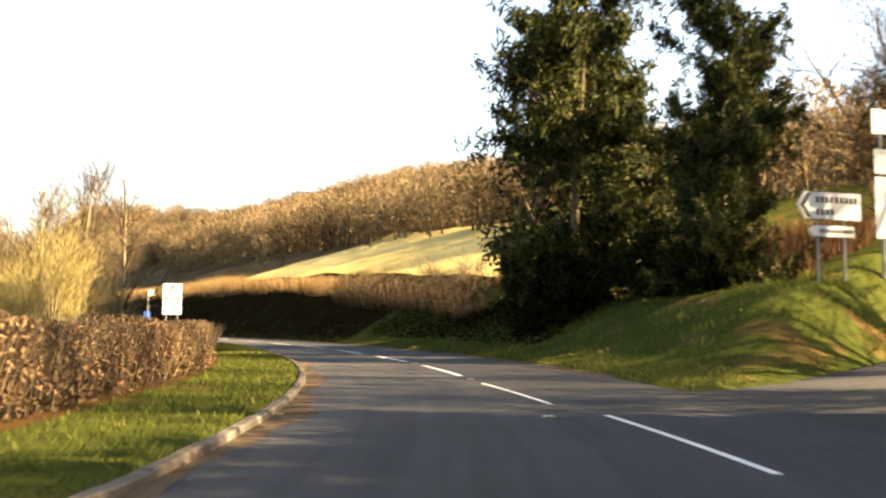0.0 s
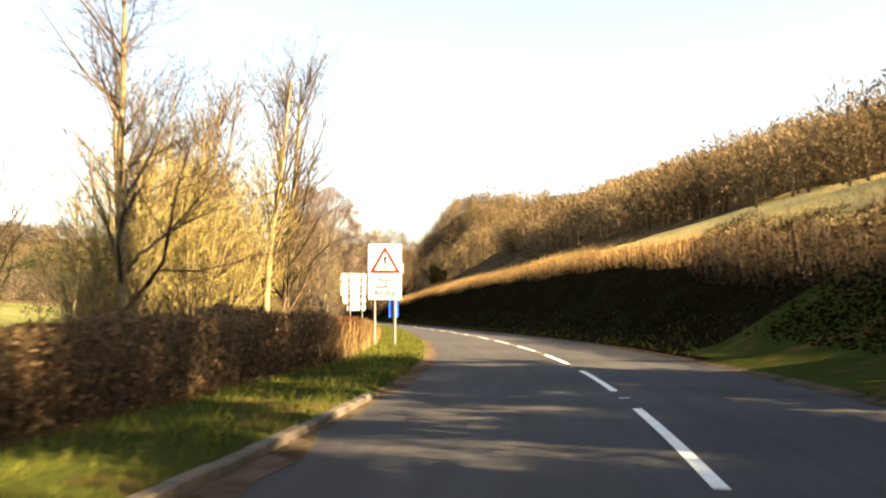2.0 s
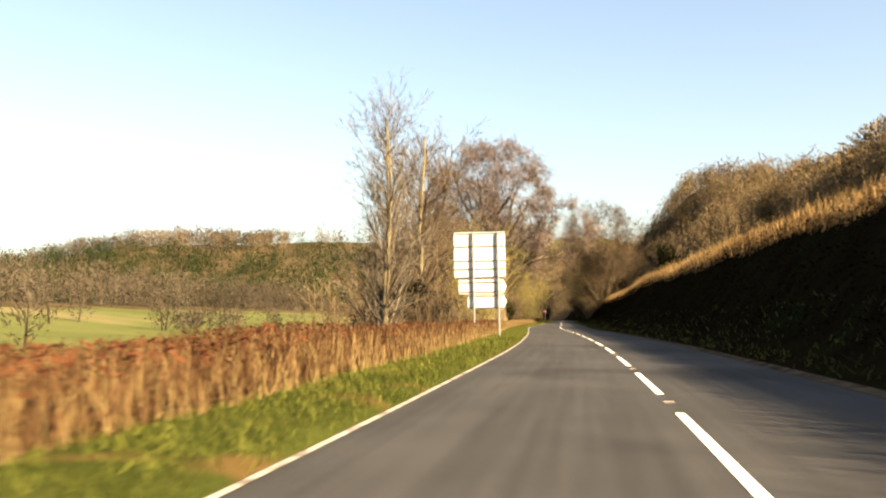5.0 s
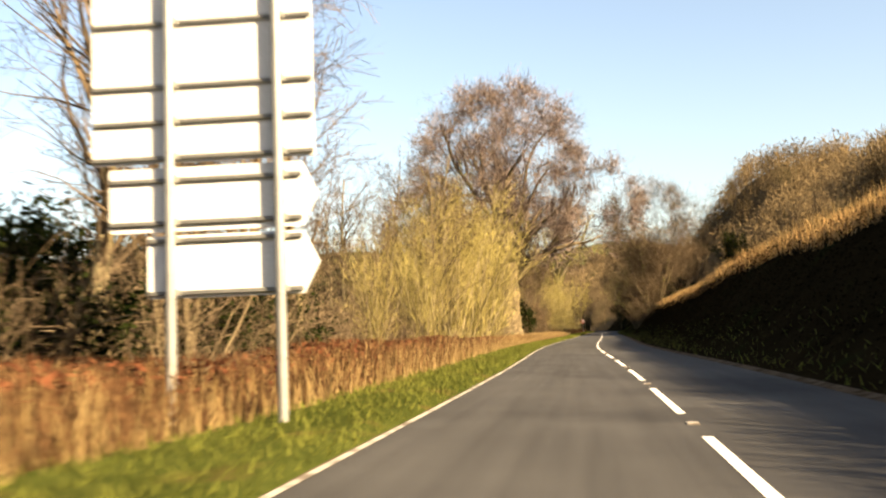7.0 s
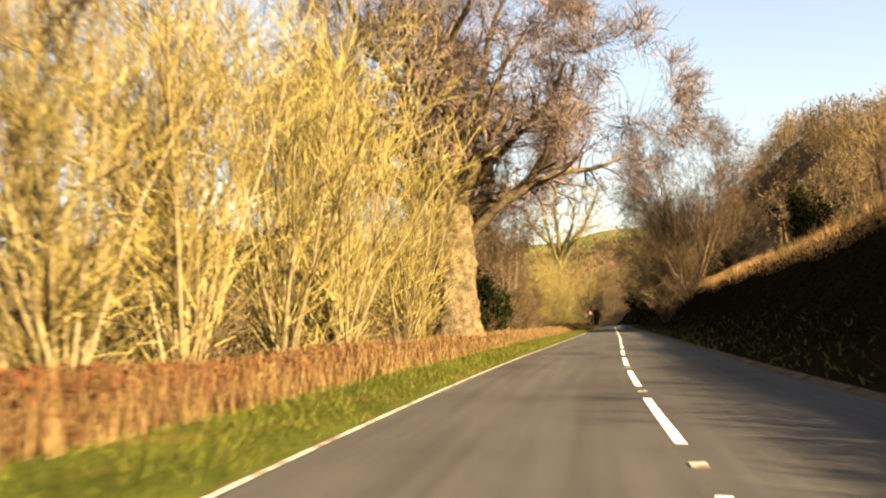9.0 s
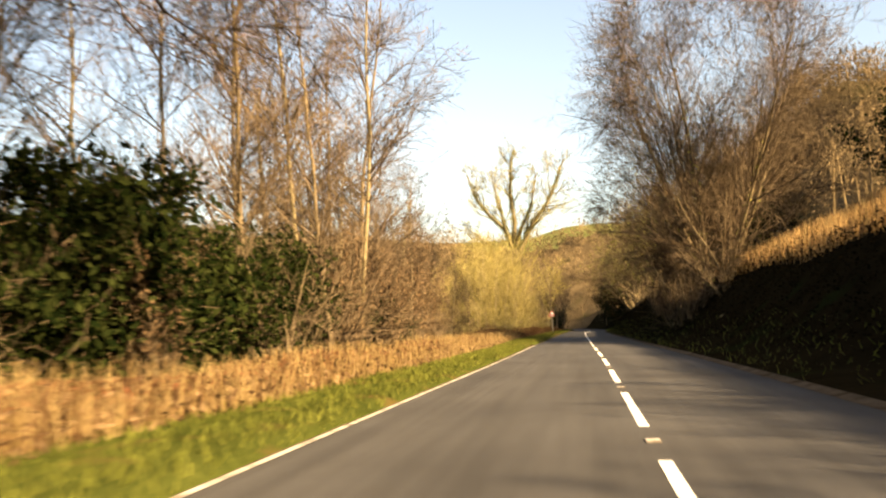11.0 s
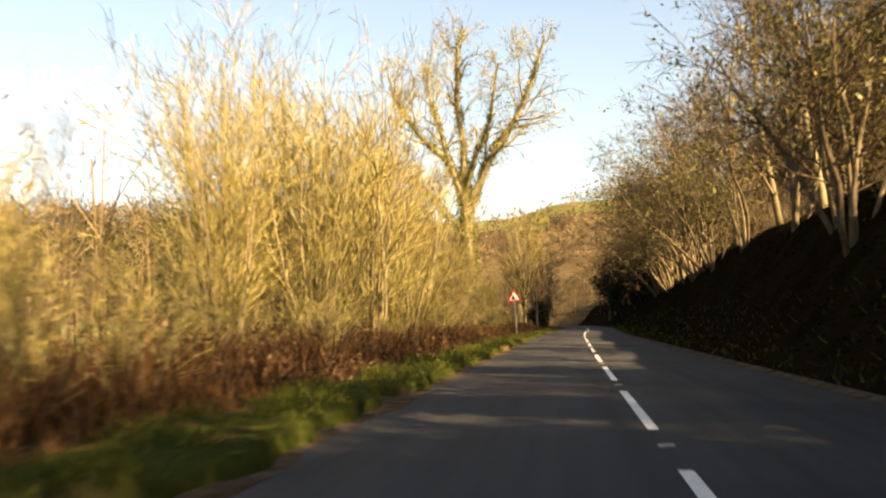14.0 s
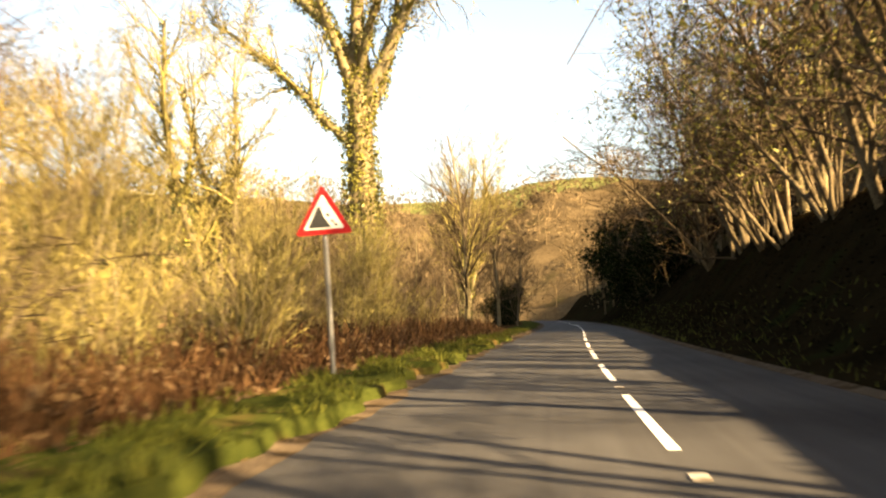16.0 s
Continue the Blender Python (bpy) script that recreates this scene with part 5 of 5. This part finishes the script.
# ---- woods and distance ----
def wood(seed, n, area, test, mat, name, label, tall=(9, 15), size=1.2, per=150):
    """A far wood: crowns of many fine sprays of twigs on bare stems, where test allows within the area."""
    rg = np.random.default_rng(seed)
    x, y = rg.uniform(area[0], area[1], n * 12), rg.uniform(area[2], area[3], n * 12)
    s, u = along(x, y)
    ok = np.flatnonzero(test(s, u))[:n]
    x, y = x[ok], y[ok]
    z = ground_z(s[ok], u[ok])
    n = len(ok)
    h = rg.uniform(*tall, n)
    w = h * rg.uniform(0.42, 0.62, n)
    t, c = rg.uniform(0, 2 * math.pi, (n, per)), rg.uniform(-0.95, 1, (n, per))
    bump = 1 + 0.18 * np.sin(3 * t + rg.uniform(0, 6, (n, 1))) * np.sin(2.5 * c + rg.uniform(0, 6, (n, 1)))
    r = np.sqrt(np.maximum(0, 1 - c * c)) * rg.uniform(0.55, 1.0, (n, per)) * bump
    way = np.stack([np.cos(t) * r, np.sin(t) * r, 0.6 * c + 0.15], -1)
    pos = np.stack([x[:, None] + way[..., 0] * w[:, None], y[:, None] + way[..., 1] * w[:, None], z[:, None] + h[:, None] * (0.54 + 0.46 * c * bump)], -1)
    d = way * 0.6 + rg.normal(size=way.shape) * 0.5 + [0, 0, 0.35]
    d *= size * rg.uniform(0.5, 1.2, (n, per, 1))
    k = 0.15 * size * rg.uniform(0.5, 1.2, (n, per, 1))
    seg1 = np.concatenate([pos - d * 0.6, pos + d * 0.6, k, k], -1).reshape(-1, 8)
    face = (way + rg.normal(size=way.shape) * 0.3).reshape(-1, 3)
    foot = np.stack([x, y, z], 1)
    lean = rg.normal(size=(n, 3)) * [0.6, 0.6, 0]
    seg2 = np.concatenate([foot, foot + lean + np.stack([0 * h, 0 * h, h * 0.8], 1), np.full((n, 1), 0.17), np.full((n, 1), 0.05)], 1)
    m = 6
    t, k = rg.uniform(0, 2 * math.pi, (n, m)), rg.uniform(0.3, 0.8, (n, m))
    low = np.repeat(foot[:, None] + np.stack([0 * h, 0 * h, h * 0.3], 1)[:, None], m, 1)
    low[..., 2] += rg.uniform(0, 0.3, (n, m)) * h[:, None]
    tip = low + np.stack([np.cos(t) * k * w[:, None], np.sin(t) * k * w[:, None], h[:, None] * rg.uniform(0.2, 0.4, (n, m))], -1)
    limb = np.concatenate([low, tip, np.full((n, m, 1), 0.07), np.full((n, m, 1), 0.03)], -1).reshape(-1, 8)
    return stuff(name, *join(sprays(seg1, face), slivers(rg, limb), tubes(seg2, 4)), mat, label, "wood")


HILL = (-700, 320, 0, 900)
wood(31, 2000, (-260, 180, 60, 440), lambda s, u: (u > np.interp(s, [130, 200, 262], [36, 38, 43])) & (u < np.interp(s, [60, 180, 220], [100, 100, 150])) & ((s < 262) | (u > 43)) & (s > 55) & (s < 318), WOOD, "hillside_wood", "bare brown winter woodland covering the hillside", tall=(6, 9.5), size=0.75, per=230)
wood(30, 1250, (-520, -20, 250, 640), lambda s, u: (u > hill_foot(s) + np.interp(s, [408, 440, 450], [20, 12, 4])) & (u < 128) & (s > 408) & (s < 600), WOOD, "hillside_wood", "bare brown woodland on the steeper hillside", tall=(6, 9.5), size=0.7, per=190)
wood(41, 120, (-460, -60, 200, 560), lambda s, u: (u > hill_foot(s) - 2) & (u < hill_foot(s) + 22) & (s > 440) & (s < 540), WOOD, "hillside_scrub", "low bare scrub on the steep hillside", tall=(3, 5), size=0.5, per=150)
wood(32, 220, (-300, 50, 80, 480), lambda s, u: (u > np.interp(s, [125, 150, 200, 255, 275, 312, 320], [32, 26, 30, 38, 40, 38, 26])) & (u < 44) & (s > 125) & (s < 318), WOOD, "hillside_wood", "lower edge of the bare hillside wood", tall=(4, 8), size=0.6, per=200)
wood(45, 120, (-300, 50, 150, 480), lambda s, u: (u > 24) & (u < 44) & (s > 300) & (s < 351) & (np.sin((s + 0.68 * u) * 0.5) < 0.45), WOOD, "hillside_wood", "tall bare trees above the golden slope", tall=(9, 13), size=0.6, per=230)
wood(33, 200, HILL, lambda s, u: (u > hill_top(s) + 10) & (u < 300) & (s > 345) & ((s > 405) | (u > 110)) & (s < 640), WOOD, "hillside_wood", "brown woodland on the hill top", size=1.5, per=110)
wood(34, 1500, (-1000, 100, -200, 900), lambda s, u: (u < -195) & (u > -430) & (s > 120) & (s < 900) & ((s < 590) | (u < -330) | (s > 725)), FARWOOD, "valley_wood", "hazy woodland on the far side of the valley", size=1.9, per=70)
wood(42, 420, (-520, -60, 120, 760), lambda s, u: (u < -118) & (u > -150) & (s > 180) & (s < 600), FARWOOD, "valley_wood", "rounded bare trees along the edge of the valley wood", tall=(8, 14), size=1.0, per=170)
wood(43, 60, (-520, -60, 120, 760), lambda s, u: (u < -135) & (u > -200) & (s > 200) & (s < 620), CONIFERWOOD, "valley_conifers", "dark conifers among the bare valley trees", tall=(10, 15), size=1.2, per=160)
wood(35, 1000, (-900, -150, 150, 1000), lambda s, u: (s > 600) & (s < 725) & (u < -95) & (u > -330), CONIFERWOOD, "conifer_plantation", "dark conifer plantation across the valley", tall=(10, 16), size=1.6, per=60)
wood(36, 26, (-500, 50, 0, 500), lambda s, u: (u < -45) & (u > -115) & (s > 60) & (s < 300), FARWOOD, "valley_scrub", "scattered bare thorn trees along the valley hedges", tall=(3, 7), size=0.7, per=150)
wood(44, 46, (-420, -20, 60, 420), lambda s, u: (u < -24) & (u > -36) & (s > 95) & (s < 128), FARWOOD, "valley_scrub", "brown hedge of thorn trees at the field edge", tall=(3, 5), size=0.6, per=170)
wood(39, 150, (-420, -100, 180, 460), lambda s, u: (u < -22) & (u > -55) & (s > 285) & (s < 425), WOOD, "valley_scrub", "belt of bare thorn scrub beyond the verge", tall=(11, 15), size=0.5, per=150)
wood(40, 60, (-260, -60, 80, 300), lambda s, u: (u < -36) & (u > -70) & (s > 235) & (s < 270), FARWOOD, "valley_scrub", "belt of bare thorn scrub beyond the bracken", tall=(3, 6), size=0.6, per=170)
wood(37, 260, (-520, -100, 300, 700), lambda s, u: (s > 505) & (s < 650) & (u > -80) & (u < 60) & (np.abs(u) > 5), WOOD, "wood_ahead", "bare woodland where the road bends away", size=0.6, per=150)
wood(38, 560, (-1000, 100, 400, 1150), lambda s, u: (s > 640) & (s < 772) & (u > -430) & (u < 200) & ((s > 735) | (u > -90)) & ~((s > 735) & (s < 800) & (np.abs(u + 5) < 42)), WOOD, "wood_ahead", "patches of woodland on the hill ahead", size=1.7, per=80)

# ---- kerb ----
kerb = tagged(new("kerb"), "weathered pale stone kerb along the grass verge", "kerb", kind="structure")
stone = box_mesh("kerb_stone", (0.15, 0.88, 0.26), KERB, 0.02)
for i in range(-14, 52):
    s = i * 0.9
    x, y = xy(s, EDGE_L - 0.07)
    part("kerb_stone", stone, kerb, "", pose(float(x), float(y), -0.035 + 0.008 * math.sin(i * 2.1), 0.3 * math.sin(i), 0.8 * math.sin(i * 1.7), math.degrees(float(np.interp(s, S, TH)))))


# ---- signs ----
def words(text, size, mat, name):
    cu = bpy.data.curves.new(name, "FONT")
    cu.body, cu.size, cu.align_x, cu.align_y, cu.extrude, cu.offset = text, size, "CENTER", "CENTER", 0.001, size * 0.022
    ob = bpy.data.objects.new("tmp", cu)
    scene.collection.objects.link(ob)
    me = bpy.data.meshes.new_from_object(ob.evaluated_get(bpy.context.evaluated_depsgraph_get()))
    bpy.data.objects.remove(ob)
    me.name = name
    me.materials.clear()
    me.materials.append(mat)
    return me


UP = pose(0, 0, 0, 90, 0, 0)


def triangle(w):
    h = w * 0.866
    return [(-w / 2, 0), (w / 2, 0), (0, h)]


def ring_mesh(name, outer, inner, thick, mat):
    """A flat frame between two outlines with as many corners."""
    bm = bmesh.new()
    n = len(outer)
    o, i_ = [bm.verts.new((x, 0, z)) for x, z in outer], [bm.verts.new((x, 0, z)) for x, z in inner]
    fs = [bm.faces.new((o[k], o[(k + 1) % n], i_[(k + 1) % n], i_[k])) for k in range(n)]
    got = bmesh.ops.extrude_face_region(bm, geom=fs)
    bmesh.ops.translate(bm, vec=(0, thick, 0), verts=[v for v in got["geom"] if isinstance(v, bmesh.types.BMVert)])
    bmesh.ops.recalc_face_normals(bm, faces=bm.faces[:])
    return bm_mesh(bm, name, mat)


def rect(x0, z0, x1, z1):
    return [(x0, z0), (x1, z0), (x1, z1), (x0, z1)]


def at(x, y, z):
    return Matrix.Translation((x, y, z))


def flood_sign():
    e = tagged(new("flood_warning_sign"), "white flood warning sign with a red triangle on two steel posts", "road sign")
    post = pole_mesh("post", 0.045, 3.9, STEEL)
    for x in (-0.41, 0.41):
        part("post", post, e, "grey galvanised post", at(x, 0.09, -0.3))
    part("panel", plate_mesh("panel", rect(-0.68, 1.95, 0.68, 4.22), 0.03, WHITE, 0.06), e, "white rectangular backing board", at(0, 0.0, 0))
    tri = part("warning_triangle", plate_mesh("triangle", triangle(1.28), 0.006, RED, 0.05), e, "red-bordered warning triangle", at(0, -0.008, 3.03))
    part("triangle_face", plate_mesh("triangle_face", triangle(0.88), 0.004, WHITE, 0.03), tri, "white centre", at(0, -0.006, 0.115))
    part("exclamation_bar", plate_mesh("exclamation_bar", [(-0.03, 0.0), (0.03, 0.0), (0.075, 0.36), (-0.075, 0.36)], 0.004, BLACK, 0.02), tri, "black exclamation mark", at(0, -0.011, 0.32))
    part("exclamation_dot", plate_mesh("exclamation_dot", [(0.055 * math.cos(a), 0.055 * math.sin(a)) for a in np.arange(14) * math.pi / 7], 0.004, BLACK), tri, "black dot", at(0, -0.011, 0.22))
    o, i_ = rect(-0.56, 2.02, 0.56, 2.95), rect(-0.535, 2.045, 0.535, 2.925)
    part("plate_border", ring_mesh("plate_border", o, i_, 0.004, BLACK), e, "black border line", at(0, -0.007, 0))
    for k, t in enumerate(("Road", "liable to", "flooding")):
        part("lettering", words(t, 0.255, BLACK, "lettering"), e, "black lettering reading " + t, at(0, -0.006, 2.76 - 0.27 * k) @ UP)
    return e


sign = flood_sign()
sign.matrix_basis = facing(69.5, -5.5, 2, 0.08)
sign.scale = (0.97, 0.97, 0.97)


def stop_post():
    e = tagged(new("bus_stop_post"), "slim grey post with a pale top plate and a blue panel", "road sign")
    part("post", pole_mesh("post", 0.05, 4.1, STEEL), e, "grey steel post", at(0, 0, -0.2))
    part("top_plate", plate_mesh("top_plate", rect(0.02, 3.45, 0.50, 3.98), 0.03, CREAM, 0.04), e, "pale yellow plate", at(0, -0.02, 0))
    part("blue_panel", plate_mesh("blue_panel", rect(-0.25, 1.05, 0.25, 2.15), 0.05, BLUE, 0.05), e, "blue panel with rounded corners", at(-0.02, 0.06, 0))
    return e


stop_post().matrix_basis = facing(83.2, -5.2, 2)


def direction_board():
    """The back of a stacked direction sign: panels with rails, on two posts."""
    e = tagged(new("direction_sign_board"), "large stacked direction sign seen from its pale metal back", "road sign")
    post = pole_mesh("post", 0.07, 7.0, STEEL)
    for x in (-0.42, 1.12):
        part("post", post, e, "thick galvanised steel post", at(x, -0.12, -0.5))
    rows_ = [(-1.6, 1.6, 3.65, 6.55, 0, (6.47, 5.65, 4.74, 4.23, 3.72)), (-1.35, 1.42, 2.68, 3.58, 0.22, (3.40, 2.80)), (-0.8, 1.42, 1.75, 2.62, 0.22, (2.55, 1.82))]
    for x0, x1, z0, z1, tip, rails in rows_:
        if tip:
            shape = [(x0, z0), (x1, z0), (x1 + tip, (z0 + z1) / 2), (x1, z1), (x0, z1)]
        else:
            shape = rect(x0, z0, x1, z1)
        p = part("panel", plate_mesh("panel", shape, 0.025, SIGNBACK, 0.05), e, "bare pale aluminium panel back", at(0, 0.02, 0))
        for z in rails:
            part("rail", box_mesh("rail", (x1 - x0 - 0.02, 0.05, 0.06), RAIL, 0.008), p, "grey mounting rail", at((x0 + x1) / 2, -0.03, z))
            for x in (-0.42, 1.12):
                part("clamp", box_mesh("clamp", (0.2, 0.03, 0.09), STEEL, 0.008), p, "post clamp", at(x, -0.07, z))
    return e


direction_board().matrix_basis = facing(154.0, -6.5, 3)


def flag_sign():
    e = tagged(new("flag_direction_sign"), "white chevron direction signs on steel posts at the junction", "road sign")
    post = pole_mesh("post", 0.045, 3.2, STEEL)
    for x in (-0.5, 0.55):
        part("post", post, e, "grey steel post", at(x, 0.06, -0.4))
    big = [(-1.35, 1.95), (-1.05, 1.45), (1.25, 1.45), (1.25, 2.4), (-1.05, 2.4)]
    p = part("upper_panel", plate_mesh("upper_panel", big, 0.03, WHITE, 0.03), e, "large white pointed panel", at(0, 0, 0.5))
    inner = [(x * 0.965, 1.925 + (z - 1.925) * 0.92) for x, z in big]
    part("border", ring_mesh("border", big, inner, 0.004, BLACK), p, "black border", at(0, -0.006, 0))
    part("chevron", plate_mesh("chevron", [(-1.22, 1.925), (-0.95, 1.52), (-0.75, 1.52), (-1.02, 1.925), (-0.75, 2.33), (-0.95, 2.33)], 0.004, BLACK), p, "black chevron", at(0, -0.009, 0))
    for k, (x0, x1, z) in enumerate(((-0.6, 1.1, 2.12), (-0.6, 0.15, 1.72))):
        for q in np.arange(x0, x1, 0.19):
            part("letter_bar", box_mesh("letter_bar", (0.12, 0.004, 0.2), BLACK, 0.0), p, "black lettering bar", at(float(q) + 0.07, -0.008, z))
    low = [(-0.95, 1.12), (-0.75, 0.92), (0.95, 0.92), (0.95, 1.33), (-0.75, 1.33)]
    p = part("lower_panel", plate_mesh("lower_panel", low, 0.03, WHITE, 0.02), e, "small white pointed panel", at(0, 0, 0.48))
    part("border", ring_mesh("border", low, [(x * 0.96, 1.125 + (z - 1.125) * 0.86) for x, z in low], 0.004, BLACK), p, "black border", at(0, -0.006, 0))
    for q in np.arange(-0.45, 0.8, 0.15):
        part("letter_bar", box_mesh("letter_bar", (0.1, 0.004, 0.13), BLACK, 0.0), p, "black lettering bar", at(float(q) + 0.05, -0.008, 1.125))
    return e


flag_sign().matrix_basis = facing(25.4, 13.1, 8)


def finger_post():
    e = tagged(new("sign_post"), "tall post with small white sign plates on the junction bank", "road sign")
    part("post", pole_mesh("post", 0.05, 5.6, STEEL), e, "grey steel post", at(0, 0.06, -0.4))
    for z0, z1, w in ((4.3, 5.1, 0.36), (3.0, 3.8, 0.3), (0.9, 2.9, 0.3)):
        part("plate", plate_mesh("plate", rect(-w, z0, w, z1), 0.02, WHITE, 0.03), e, "white sign plate")
    return e


finger_post().matrix_basis = facing(24.9, 14.6, 8)


def rockfall_sign():
    e = tagged(new("rockfall_warning_sign"), "red-bordered triangular falling rocks sign on a grey post", "road sign")
    part("post", pole_mesh("post", 0.05, 3.9, STEEL), e, "grey steel post", at(0, 0.06, -0.3))
    tri = part("warning_triangle", plate_mesh("triangle", triangle(1.1), 0.02, RED, 0.05), e, "red-bordered warning triangle", at(0, -0.01, 2.72))
    part("triangle_face", plate_mesh("triangle_face", triangle(0.78), 0.004, WHITE, 0.03), tri, "white centre", at(0, -0.006, 0.10))
    part("cliff_symbol", plate_mesh("cliff_symbol", [(-0.30, 0.0), (0.14, 0.0), (0.0, 0.22), (-0.06, 0.40), (-0.10, 0.40)], 0.004, BLACK), tri, "black cliff symbol", at(0, -0.011, 0.13))
    for x, z in ((0.08, 0.36), (0.16, 0.24), (0.22, 0.17)):
        part("rock_symbol", plate_mesh("rock_symbol", [(-0.035, 0), (0.02, -0.03), (0.04, 0.02), (0, 0.04)], 0.004, BLACK), tri, "black falling rock", at(x, -0.011, z))
    return e


rockfall_sign().matrix_basis = facing(398.3, -5.17, 4, 0, -1.6)


# fallen branch on the shaded bank
def fallen_branch(s, u, turn):
    rg = np.random.default_rng(int(s))
    out = []
    grow(rg, out, np.array([0, 0, 0.05]), np.array([1.0, 0, 0.25]), 2.6, 0.07, 0, [(6, 0.06, 0.0, 4, 0.4, 35, 0.4), (2, 0.1, 0, 0, 0, 0, 0)])
    out = np.array(out)
    o = tagged(part("fallen_branch", mesh_of("fallen_branch", *chain(out[:6], 8), PALEBARK, True)), "pale fallen branch on the shaded bank", "branch")
    for k in range(6, len(out), 2):
        part("side_branch", mesh_of("side_branch", *chain(out[k:k + 2], 6), PALEBARK, True), o)
    o.matrix_basis = Matrix.Translation(place(s, u)) @ pose(0, 0, 0, 0, -12, turn)


fallen_branch(317, 6.3, 60)
fallen_branch(296, 6.8, 30)
